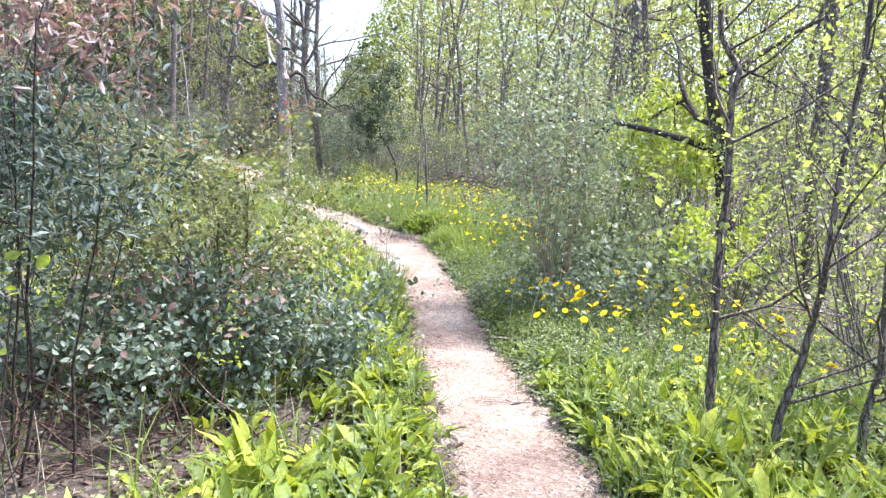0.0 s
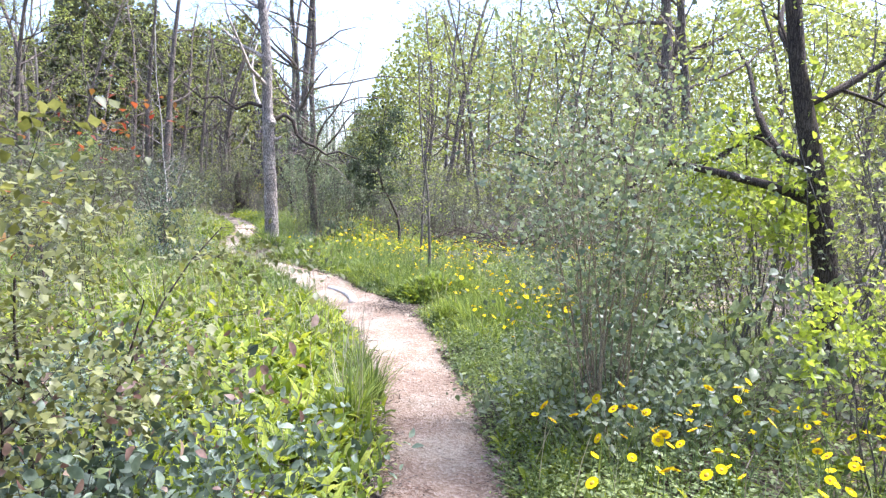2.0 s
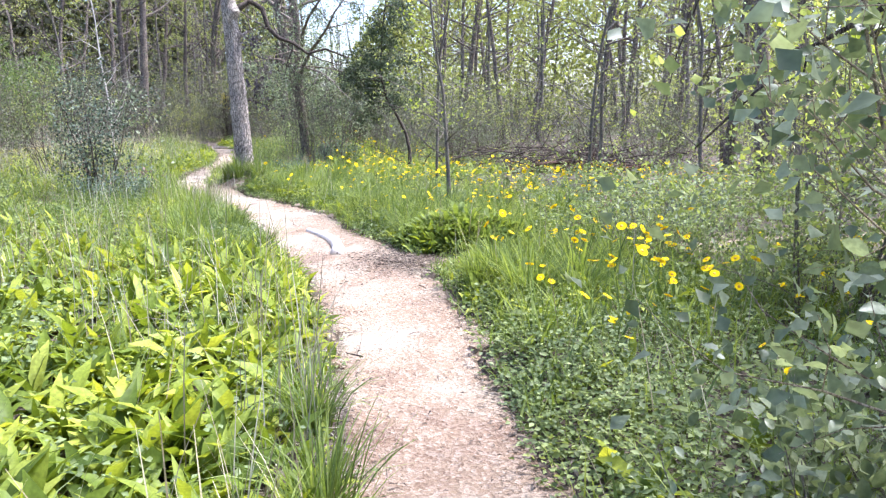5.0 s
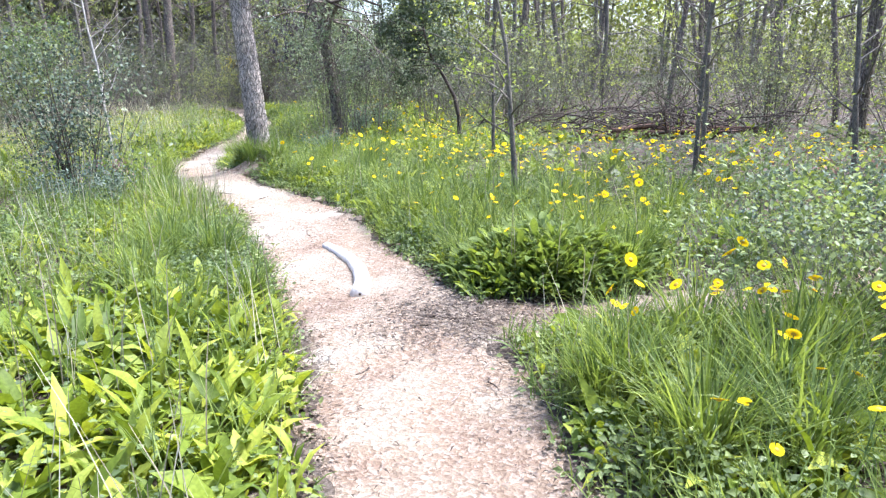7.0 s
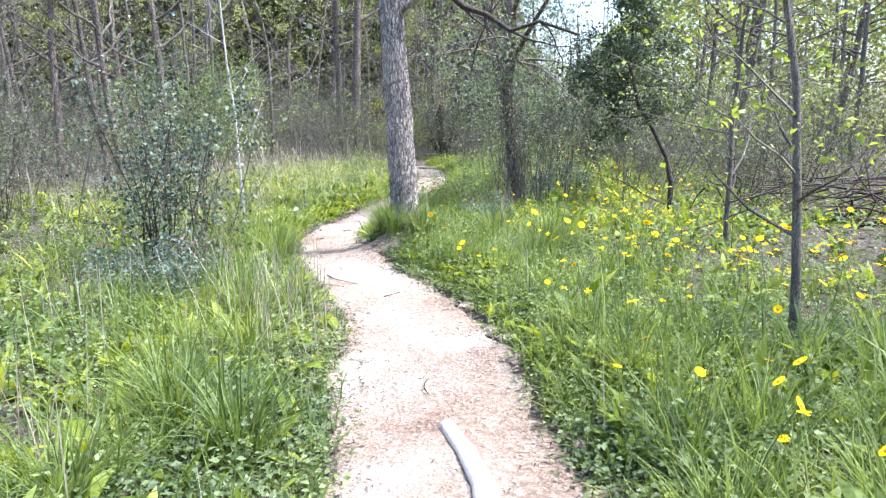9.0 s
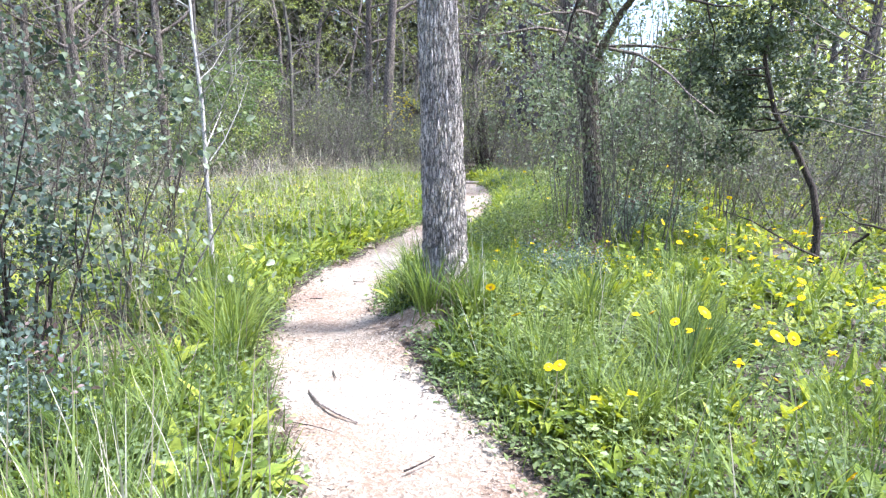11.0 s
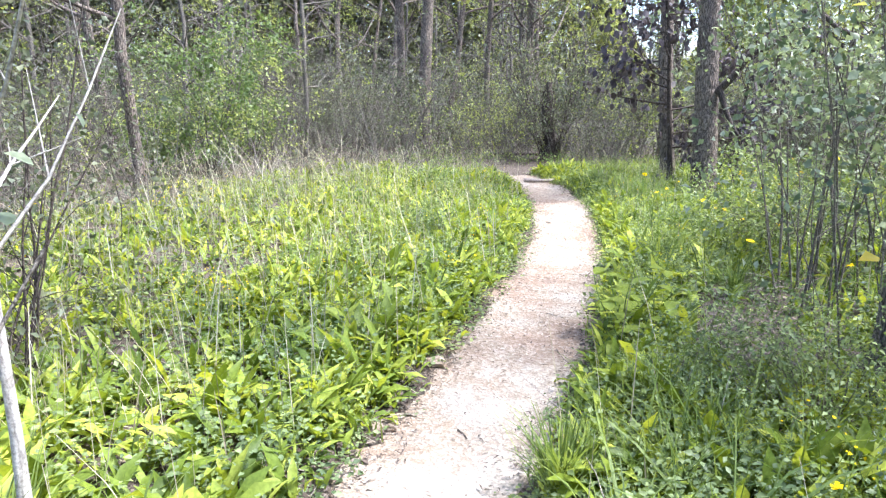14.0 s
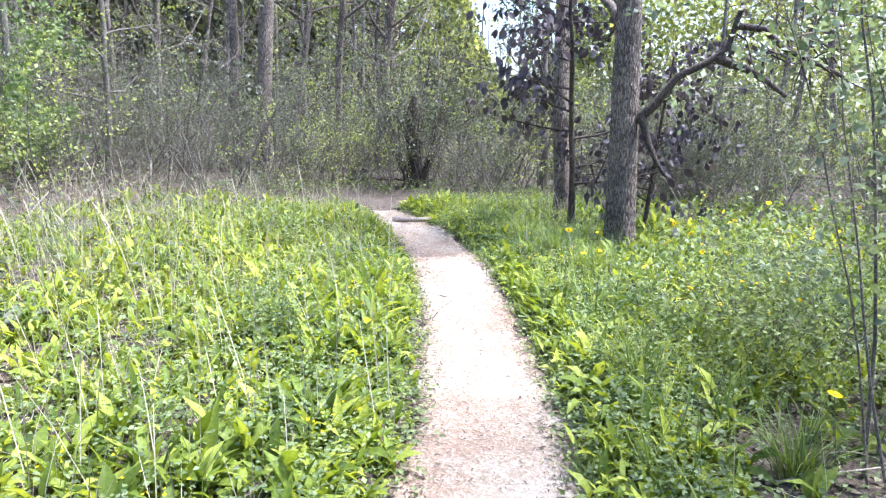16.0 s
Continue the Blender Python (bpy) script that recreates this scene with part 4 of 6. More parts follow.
for x, y, t, s in ((-0.95, 4.95, 1, 0.6), (-1.6, 4.0, 2, 0.9), (-1.7, 5.2, 3, 1.0), (-2.4, 4.6, 5, 1.0), (-2.4, 7.3, 4, 0.7), (-4.9, 15.6, 3, 0.6), (1.6, 13.2, 5, 0.6), (2.2, 14.4, 0, 0.7), (-3.7, 20.2, 2, 0.5), (-3.4, 23.2, 4, 0.7), (-4.3, 27.0, 1, 0.6)):
    again(low, x, y, t, s)
sprout = shrub("bush with bright yellow-green young leaves", 5, 2.9, 0.014, M["twig"], M["bright"], spread=0.16, per=8, size=0.09, depth=1, kids=3, base=0.2, limb=0.6, first=0.72, shape=(ROUND_V, ROUND_F))
put(sprout, 2.95, 9.6)
again(sprout, 3.6, 10.4, 2.0, 0.95)
again(sprout, 2.6, 6.4, 1.0, 0.5)
side_bush = shrub("straggly bush with broad blue-green leaves beside the path", 11, 1.8, 0.010, M["twig"], M["gray"], spread=0.4, per=2, size=0.062, depth=1, kids=3, base=0.3, limb=0.6, first=0.3, shape=(ROUND_V, ROUND_F))
put(side_bush, -6.2, 17.5)
dusky = shrub("dusky twiggy evergreen bush beside the path", 12, 1.7, 0.012, M["barkdark"], M["evergreen"], spread=0.18, per=9, size=0.042, depth=1, kids=3, base=0.25, limb=0.55, first=0.2, shape=(LEAF_V, LEAF_F))
put(dusky, -5.75, 16.5)
feathery = shrub("feathery pale green bush", 18, 0.85, 0.007, M["twig"], M["cover"], spread=0.9, per=12, size=0.035, depth=1, kids=3, base=0.3, limb=0.5, first=0.2, flat=0.8)
put(feathery, 1.75, 12.0)
again(feathery, 2.5, 11.3, 2, 1.1)
again(feathery, -4.3, 21.4, 1, 0.7)
grey = shrub("twiggy grey bush with small pale leaves", 14, 2.3, 0.011, M["barkdark"], M["dull"], spread=0.3, per=5, size=0.045, depth=1, kids=3, base=0.3, limb=0.7, first=0.2)
put(grey, -8.5, 20.0, 0, 1.0)
for x, y, t, s in ((-5.7, 13.3, 1, 0.8), (-6.8, 12.2, 2, 0.9), (-7.2, 14.6, 3, 0.8), (-5.2, 11.2, 4, 0.6), (-8.6, 16.6, 5, 0.8), (-7.6, 10.2, 6, 0.9), (-10.2, 18.2, 1.5, 0.9), (2.9, 24.2, 1, 0.8), (0.3, 24.4, 2, 0.8), (4.3, 22.6, 3, 0.75), (-0.5, 22.9, 4, 0.65)):
    again(grey, x, y, t, s)
stemmy = shrub("thicket clump of thin dark upright stems", 11, 3.2, 0.012, M["twig"], M["gray"], spread=0.12, per=12, size=0.055, depth=1, kids=2, base=0.45, limb=0.8, first=0.25)
put(stemmy, -4.0, 24.25)
again(stemmy, -3.3, 22.0, 2.1, 0.85)
again(stemmy, -4.4, 23.35, 1.0, 0.9)
again(stemmy, -2.7, 25.4, 4.0, 0.9)
leafy = shrub("rounded bush of fresh green leaves at the wood's edge", 14, 2.3, 0.012, M["twig"], M["fresh"], spread=0.5, per=14, size=0.065, depth=1, kids=3, base=0.4, limb=0.7, first=0.2)
put(leafy, -15.4, 28.8, 0, 1.25)
again(leafy, -17.5, 31.5, 2, 1.3)
sprig = shrub("small bluish weed standing above the meadow", 5, 0.55, 0.004, M["stalk"], M["cover"], spread=0.3, per=6, size=0.03, depth=1, kids=3, base=0.06, limb=0.2, first=0.3,
              name="weed", category="weed")
put(sprig, -8.1, 24.6)
again(sprig, -9.4, 27.4, 1, 1.2)

# leafy young growth to the right of the start
young = shrub("airy bush of slim stems with small yellow-green leaves", 9, 2.8, 0.011, M["twig"], M["spring"], spread=0.25, per=5, size=0.05, depth=1, kids=3, base=0.3, limb=0.8, first=0.2, scatter=0.09)
put(young, 3.1, 7.6)
for x, y, t, s in ((3.9, 6.2, 1, 0.95), (3.3, 5.0, 2, 0.8), (4.4, 8.6, 3, 1.1), (3.7, 10.9, 4, 1.1), (2.3, 10.6, 5, 1.0), (4.8, 4.6, 2.5, 1.0), (2.9, 3.9, 3.5, 0.8), (5.6, 7.2, 4.4, 1.2), (3.0, 12.6, 0.6, 0.9),
                   (4.2, 14.6, 1.6, 1.0), (5.4, 16.4, 2.6, 1.1)):
    again(young, x, y, t, s)
again(grey, -3.45, 24.7, 2.2, 0.8)
again(feathery, -4.6, 25.6, 2.2, 1.2)


# ---------------------------------------------------------------- the wood all round
def forest_kinds():
    kinds = []
    kinds.append(tree("slender woodland tree, half bare, with thin new foliage", 8.5, 0.065, M["twig"], M["spring"], limbs=15, first=0.16, limb_len=2.0, depth=2, per=6, size=0.06,
                      kids=3, crook=0.10, sides=8, limb_parts=False))
    kinds.append(tree("slim dark woodland tree with spring-green leaves", 9.5, 0.085, M["barkmid"], M["spring"], limbs=15, first=0.25, limb_len=2.3, depth=2, per=7, size=0.065, kids=3,
                      crook=0.09, sides=8, limb_parts=False))
    kinds.append(tree("crooked grey woodland tree with bare twigs", 7.5, 0.06, M["twig"], M["gray"], limbs=15, first=0.15, limb_len=2.1, depth=2, per=2, size=0.05, kids=4, crook=0.1,
                      sides=8, limb_parts=False))
    kinds.append(tree("woodland tree with bright spring canopy", 10, 0.09, M["barkmid"], M["lime"], limbs=15, first=0.26, limb_len=2.6, depth=2, per=8, size=0.075, kids=3, crook=0.05,
                      sides=8, limb_parts=False))
    kinds.append(tree("dark evergreen cedar with a ragged crown", 6.5, 0.09, M["barkdark"], M["dark"], limbs=22, first=0.12, limb_len=1.7, depth=1, per=22, size=0.13, up=0.15, kids=5,
                      needle=True, wide=3.0, scatter=0.10, limb_parts=False))
    return kinds


def thicket_kinds():
    kinds = []
    kinds.append(shrub("grey twiggy undergrowth bush, nearly leafless", 11, 2.5, 0.011, M["twig"], M["dull"], spread=0.4, per=2, size=0.06, depth=1, kids=3, base=0.6, limb=1.0, first=0.15,
                       name="bush", category="bush", bundles=3))
    kinds.append(shrub("undergrowth bush with small grey-green leaves", 9, 2.2, 0.010, M["twig"], M["dull"], spread=0.5, per=6, size=0.06, depth=1, kids=2, base=0.6, limb=0.9, first=0.12,
                       name="bush", category="bush", bundles=3))
    kinds.append(shrub("undergrowth bush with fresh yellow-green leaves", 9, 2.4, 0.010, M["twig"], M["spring"], spread=0.5, per=6, size=0.06, depth=1, kids=2, base=0.5, limb=0.9, first=0.2,
                       name="bush", category="bush", bundles=3))
    return kinds


TREES, BUSHES = forest_kinds(), thicket_kinds()
CLEAR = np.array([(1.5, 24.0, 1.4), (-1.0, 14, 4.0), (-6.0, 22, 4.5), (-10.5, 26.5, 3.6), (0.5, 4, 3.0), (0.8, 20.5, 1.5), (-0.5, 9.0, 4.0), (-3.0, 19.0, 3.2), (-8.5, 31.0, 2.2), (-13, 27, 2.0), (-3.5, 28.0, 1.8),
                  (-6.2, 16.5, 1.8), (-4.0, 11.0, 2.2), (-6.0, 28.0, 2.3), (-4.4, 29.0, 2.0), (-5.2, 26.5, 1.5), (0.5, -2, 3), (2.0, 16.0, 2.2), (-8.2, 38.0, 2.8), (-8.5, 44.0, 4.0), (-5.4, 38.0, 2.2), (-9.0, 52.0, 5.0)])


def free(x, y, extra=0.0):
    return bool(np.all(np.hypot(CLEAR[:, 0] - x, CLEAR[:, 1] - y) > CLEAR[:, 2] + extra)) and off_trail([x], [y])[0] > 1.0


def plant_wood(kinds, n, x0, x1, y0, y1, odds, group, extra=0.0, smin=0.75, smax=1.25):
    first = dict()
    made = 0
    for _ in range(n * 6):
        if made >= n:
            break
        x, y = R.uniform(x0, x1), R.uniform(y0, y1)
        if not free(x, y, extra):
            continue
        k = R.choice(len(kinds), p=odds)
        turn, sc = R.uniform(0, 6.28), R.uniform(smin, smax)
        if k not in first and id(kinds[k]) not in USED:
            USED.add(id(kinds[k]))
            put(kinds[k], x, y, turn, sc)
            tagged(kinds[k], group=group)
        else:
            again(kinds[k], x, y, turn, sc)
        first[k] = True
        made += 1


USED = set()
# first make sure that each kind stands somewhere, then fill the belts
plant_wood(TREES, 56, -36, -7, 24, 56, [0.30, 0.26, 0.22, 0.18, 0.04], "woodland trees", 0.4, 0.85, 1.4)
plant_wood(TREES, 32, -3, 22, 27, 56, [0.34, 0.05, 0.21, 0.40, 0.0], "woodland trees", 0.4, 1.0, 1.6)
plant_wood(TREES, 20, 3.5, 24, 3, 26, [0.34, 0.12, 0.22, 0.30, 0.02], "woodland trees", 0.3)
plant_wood(TREES, 26, -30, -11.5, 3, 26, [0.3, 0.25, 0.34, 0.11, 0.0], "woodland trees", 0.6)
plant_wood(TREES, 14, -14, 16, -22, -3, [0.3, 0.25, 0.25, 0.15, 0.05], "woodland trees", 0.6)
plant_wood(BUSHES, 70, -22, -3, 31.5, 36, [0.6, 0.3, 0.1], "undergrowth bushes", -0.9, 0.4, 0.9)
plant_wood(BUSHES, 16, -9.5, -1, 33, 40, [0.4, 0.2, 0.4], "undergrowth bushes", -1.0, 0.7, 1.2)
plant_wood(BUSHES, 110, -28, 14, 25, 42, [0.45, 0.3, 0.25], "undergrowth bushes", -0.2, 0.6, 1.2)
plant_wood(BUSHES, 36, 3.2, 15, 4, 26, [0.3, 0.35, 0.35], "undergrowth bushes", -0.3, 0.6, 1.1)
plant_wood(BUSHES, 40, -18, -4.5, 4, 25, [0.5, 0.4, 0.1], "undergrowth bushes", 0.0, 0.5, 1.0)
plant_wood(BUSHES, 14, -3, 0, 23.5, 30, [0.55, 0.35, 0.1], "undergrowth bushes", -1.5, 0.5, 0.8)

for x, y, t, s in ((3.6, 28.5, 1, 0.95), (-1.4, 33.5, 2, 1.0), (6.2, 24.2, 3, 0.8), (1.0, 31.0, 4, 0.9), (8.6, 17.5, 5, 0.8), (7.4, 13.0, 6, 0.75), (-2.0, 40.0, 1.7, 1.0), (-12.5, 41.0, 2.7, 1.0), (2.4, 37.0, 0.7, 1.1), (5.5, 33.0, 5.1, 1.0)):
    again(TREES[3], x, y, t, s)
for k, x, y, t, s in ((1, -14.6, 23.0, 1, 1.0), (2, -13.6, 20.2, 2, 1.1), (1, -14.6, 26.4, 4, 1.2), (0, -13.2, 17.4, 5, 1.0), (1, -11.0, 15.2, 6, 0.8), (2, -14.5, 14.0, 1, 1.1), (1, -9.6, 12.2, 2, 0.7)):
    again(TREES[k], x, y, t, s)
for k, x, y, t, s in ((1, -11.6, 21.8, 1, 0.9), (1, -12.4, 24.6, 2, 1.0), (2, -13.4, 28.2, 3, 1.0), (1, -12.0, 19.0, 4, 0.9), (1, -10.6, 14.0, 5, 0.8), (0, -9.6, 13.2, 2, 0.8), (1, -8.6, 12.8, 1, 0.6), (1, -11.2, 17.0, 6, 0.8),
                      (0, -9.4, 36.4, 1, 0.6), (1, -8.2, 37.2, 2, 0.55), (0, -7.2, 36.6, 3, 0.6), (0, -6.2, 37.4, 4, 0.6), (1, -5.0, 36.8, 5, 0.55), (0, -10.4, 37.4, 6, 0.7), (0, -8.8, 40.0, 1, 0.7), (1, -6.6, 41.0, 2, 0.7),
                      (1, -10.0, 43.0, 3, 0.9), (0, -8.4, 44.0, 4, 1.0), (1, -6.8, 43.4, 5, 0.9), (0, -5.4, 44.0, 6, 1.0), (1, -4.0, 42.6, 1, 0.9), (0, -9.2, 47.0, 2, 1.1), (1, -7.4, 47.6, 3, 1.1), (0, -5.2, 47.4, 4, 1.1)):
    again(BUSHES[k], x, y, t, s)

for k, ob in enumerate(TREES + BUSHES):
    if id(ob) not in USED:
        put(tagged(ob, group="woodland trees" if k < len(TREES) else "undergrowth bushes"), -16.0 + 2.2 * k, 38.5, k, 1.0)

# far woods: a deep belt of leaf masses that closes the view
n = 300000
ang = np.where(R.uniform(0, 1, n) < 0.8, R.uniform(0.45, 2.75, n), R.uniform(0, 2 * np.pi, n))
rad = 40 + R.exponential(10, n)
fxp, fyp = -5 + rad * np.cos(ang), 20 + rad * np.sin(ang)
top = 15 + 3.0 * lattice(ang * 9, ang * 0, 1.0, 31) + 2.0 * lattice(ang * 30, ang * 0, 1.0, 32)
low_sky = np.exp(-((ang - 1.72) / 0.10) ** 2)
fz = top * (1 - 0.80 * low_sky) * R.uniform(0, 1, n) ** 0.8
# by bearing: leaf colour brightened as if sunlit, the rest darkened as if shaded
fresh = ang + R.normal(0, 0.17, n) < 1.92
fsz = np.where(fresh, R.uniform(0.12, 0.34, n), R.uniform(0.18, 0.5, n))
for sel, mat, lab in ((fresh, M["farspring"], "yellow-green spring woods in the distance, sunlight put into the leaf colour"), (~fresh, M["far"], "grey-green woods in the distance, deep-wood shade put into the leaf colour")):
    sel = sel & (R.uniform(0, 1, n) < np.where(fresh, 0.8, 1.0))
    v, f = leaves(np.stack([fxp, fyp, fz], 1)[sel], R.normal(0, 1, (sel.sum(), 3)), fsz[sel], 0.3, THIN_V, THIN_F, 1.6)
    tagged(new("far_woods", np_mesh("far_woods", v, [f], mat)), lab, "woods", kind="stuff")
# tangle of thin stems and twigs along the edge of the wood
bag = Bag()
for k in range(2600):
    x, y = R.uniform(-28, 12), R.uniform(29.5, 41)
    if R.uniform() < 0.28:
        x, y = (R.uniform(-20, -9), R.uniform(8, 27)) if R.uniform() < 0.6 else (R.uniform(5, 13), R.uniform(3, 28))
    if not free(x, y, -0.3) or (x > -7 and y > 29 and R.uniform() < 0.75):
        continue
    hgt = R.uniform(0.8, 4.5)
    pts = wander((x, y, gz(x, y) - 0.05), (R.normal(0, 0.3), R.normal(0, 0.3), 1), hgt, 5, 0.17)
    r0 = R.uniform(0.004, 0.013)
    bag.add(*tube(pts, np.linspace(r0, r0 * 0.25, 6), 3))
    for _ in range(7):
        q = R.integers(1, 6)
        bag.add(*tube(wander(pts[q], R.normal(0, 1, 3) + (0, 0, 0.5), R.uniform(0.4, 1.3), 3, 0.2), np.linspace(r0 * 0.5, r0 * 0.15, 4), 3))
tagged(new("tangled_stems", bag.mesh("tangled_stems", M["twig"])), "tangle of thin bare grey stems at the wood's edge", "undergrowth", kind="stuff")
bag = Bag()
for k in range(420):
    a, r_ = R.uniform(0, 2 * np.pi), 42 + R.exponential(6)
    x, y = -5 + r_ * np.cos(a), 20 + r_ * np.sin(a)
    bag.add(*tube(wander((x, y, -0.1), (R.normal(0, 0.06), R.normal(0, 0.06), 1), R.uniform(5, 10), 5, 0.05), np.linspace(R.uniform(0.06, 0.2), 0.03, 6), 5))
tagged(new("far_trunks", bag.mesh("far_trunks", M["twig"])), "grey trunks of the distant woods", "woods", kind="stuff")

# ---------------------------------------------------------------- undergrowth on the ground
def along(n, reach, y0, y1, gap=0.0):
    """Random places beside the trail, denser near it."""
    k = R.integers(0, len(TR), n)
    k = k[(TR[k, 1] > y0) & (TR[k, 1] < y1)]
    sg = R.choice([-1, 1], len(k))
    off = R.exponential(reach, len(k)) + gap
    d = np.gradient(TR[:, :2], axis=0)
    d /= np.linalg.norm(d, axis=1)[:, None]
    w = sg * (TR[k, 2] + off)
    x, y = TR[k, 0] + d[k, 1] * w, TR[k, 1] - d[k, 0] * w
    dd = off_trail(x, y)
    m = (dd > gap) & (dd < 9)
    return x[m], y[m], dd[m]


def weights(x, y):
    """How far each place is grass, broad weeds, low cover, straw, bare litter."""
    sd = side_of(x, y)
    left, right = (sd < 0) * 1.0, (sd >= 0) * 1.0
    patch = lattice(x, y, 0.8, 41) * 0.5 + 0.5
    patch2 = lattice(x, y, 0.45, 42) * 0.5 + 0.5
    bare = np.clip(0.5 * zone(x, y, 1.2, 20.8, 2.2, 1.6) + 1.5 * zone(x, y, -1.75, 3.3, 0.65, 0.85) + 0.3 * zone(x, y, 4.5, 7.0, 1.6, 3.0) + 1.3 * zone(x, y, -5.95, 17.4, 1.0, 0.85)
                   + 0.8 * zone(x, y, -4.5, 22.6, 0.8, 1.2) + zone(x, y, -4.17, 18.2, 0.3, 0.28) + zone(x, y, -4.75, 23.4, 0.55, 1.2) + sstep(2.5, 6, -x - 2) * sstep(12, 6, y) + 0.7 * sstep(31, 35, y), 0, 1)
    grass = right * sstep(9.3, 10.5, y) * sstep(19.5, 17, y) * 0.45 + left * sstep(11.5, 13.0, y) * sstep(19.0, 17.5, y) * 0.30 + 0.22 - 0.19 * left * sstep(18.5, 20, y) - 0.15 * left * sstep(4.5, 6, y) * sstep(11.8, 11.0, y)
    weed = left * (sstep(3.5, 6.0, y) * sstep(13.5, 12.0, y)) * 1.2 + left * sstep(17.0, 19.0, y) * sstep(31.5, 29, y) * 1.35 + right * sstep(5.6, 4.8, y) * 0.9 + 0.12 + left * sstep(12, 14, y) * sstep(19, 17, y) * 0.45 \
        + right * sstep(19, 20.5, y) * 1.15 + right * sstep(10, 11, y) * sstep(20, 18, y) * 0.35 + 0.5 * left * sstep(3.4, 2.5, y) + 1.3 * left * zone(x, y, -0.5, 3.9, 0.65, 1.2)
    cover = 0.45 * left * sstep(18, 20, y) * sstep(32, 29, y) + right * sstep(4.0, 5.5, y) * sstep(12.5, 10.5, y) * 1.3 + 0.3 + right * sstep(12.8, 14, y) * 1.25 + left * sstep(12, 13.5, y) * sstep(19.5, 18, y) * 1.0 + zone(x, y, 1.2, 20.0, 2.6, 2.4) * 0.4
    mat = sstep(0.05, 0.5, lattice(x, y, 0.7, 43))
    straw = left * sstep(9, 12, y) * sstep(21, 18, y) * 3.2 * mat + left * sstep(18, 22, y) * 0.3 + 0.15 + left * sstep(5, 7, y) * sstep(13, 10, y) * 1.6 * mat
    k = (1 - 0.92 * bare) * (1 - 0.55 * mat * left * sstep(19, 17, y))
    return grass * k * (0.4 + 0.9 * patch2), weed * k * (0.45 + 0.8 * patch), cover * k * (0.4 + 0.8 * (1 - patch)), straw * (0.4 + patch2), bare


def sow(n, reach, col, gap, scale, y0=-2.5, y1=33):
    x, y, d = along(n, reach, y0, y1, gap)
    w = weights(x, y)[col]
    k = R.uniform(0, scale, len(x)) < w
    x, y, d = x[k], y[k], d[k]
    return np.stack([x, y, ground_z(x, y, d) - 0.01], 1), d


def stuff(name, vf, mat, label, category):
    return tagged(new(name, np_mesh(name, vf[0], [vf[1]], mat)), label, category, kind="stuff")


# grass in small bunches
p, d = sow(62000, 1.6, 0, -0.01, 1.6)
idx = np.repeat(np.arange(len(p)), 6)
n = len(idx)
pos = p[idx] + np.column_stack([R.normal(0, 0.035, (n, 2)), np.zeros(n)])
hmul = 0.6 + 0.8 * sstep(0.0, 0.5, d[idx])
stuff("grass", straps(pos, R.uniform(0.12, 0.40, n) * hmul * (0.65 + 0.7 * (lattice(pos[:, 0], pos[:, 1], 0.5, 61) * 0.5 + 0.5)), np.where(R.uniform(0, 1, n) < 0.2, R.uniform(0.005, 0.009, n), R.uniform(0.0022, 0.0045, n)), R.uniform(0, 6.28, n), R.uniform(0.0, 0.6, n), R.uniform(0.1, 1.5, n), [1, 0.9, 0.6, 0.08],
                      twist=R.normal(0, 0.6, n)), M["grass"], "long green grass beside the footpath", "grass")

# broad-leaved weeds in rosettes
p, d = sow(34000, 1.9, 1, 0.05, 1.7)
x, y, e = spots(9000, -13.5, -2.5, 19, 31, 1.3)
k = (R.uniform(0, 1, len(x)) < np.where(x < -6.0, 0.6, 0.35) * (0.12 + 0.88 * (lattice(x, y, 0.8, 41) * 0.5 + 0.5))) & (e < 6)
p = np.concatenate([p, np.stack([x[k], y[k], ground_z(x[k], y[k], e[k]) - 0.01], 1)])
d = np.concatenate([d, e[k]])
meadow = sstep(19, 21, p[:, 1]) * (p[:, 0] < -6.3)
idx = np.repeat(np.arange(len(p)), 6)
n = len(idx)
sz = (R.uniform(0.6, 1.25, len(p)) * (0.65 + 0.5 * sstep(0, 0.4, d)) * (1 - 0.25 * meadow * sstep(0.5, 2.5, d)) * (1 + 0.08 * (p[:, 0] < -0.3) * sstep(4.5, 6, p[:, 1]) * sstep(12.5, 11.5, p[:, 1])))[idx]
pos = p[idx] + np.column_stack([R.normal(0, 0.03, (n, 2)), R.uniform(0, 0.05, n)])
L, W, az = R.uniform(0.09, 0.25, n) * sz, R.uniform(0.012, 0.030, n) * sz, R.uniform(0, 6.28, n)
lean, curl, tw = R.uniform(0.05, 0.9, n), R.uniform(0.3, 1.8, n), R.normal(0, 0.5, n)
near = d[idx] < 1.6
bag = Bag()
bag.add(*straps(pos[near], L[near], W[near], az[near], lean[near], curl[near], [0.25, 0.9, 0.95, 0.05], 0.35, tw[near]))
bag.add(*straps(pos[~near], L[~near], W[~near], az[~near], lean[~near], curl[~near], [0.3, 1.0, 0.9, 0.05], 0.0, tw[~near]))
tagged(new("broad_leaved_weeds", bag.mesh("broad_leaved_weeds", M["weed"])), "dense yellow-green broad-leaved weeds", "weeds", kind="stuff")

# low leafy ground cover
p, d = sow(75000, 1.2, 2, 0.0, 1.7)
idx = np.repeat(np.arange(len(p)), 9)
n = len(idx)
pos = p[idx] + np.column_stack([R.normal(0, 0.06, (n, 2)), R.uniform(0.01, 0.16, n) * (0.4 + sstep(0, 0.4, d[idx]))])
dirs = np.column_stack([R.normal(0, 1, (n, 2)), R.uniform(-0.1, 0.6, n)])
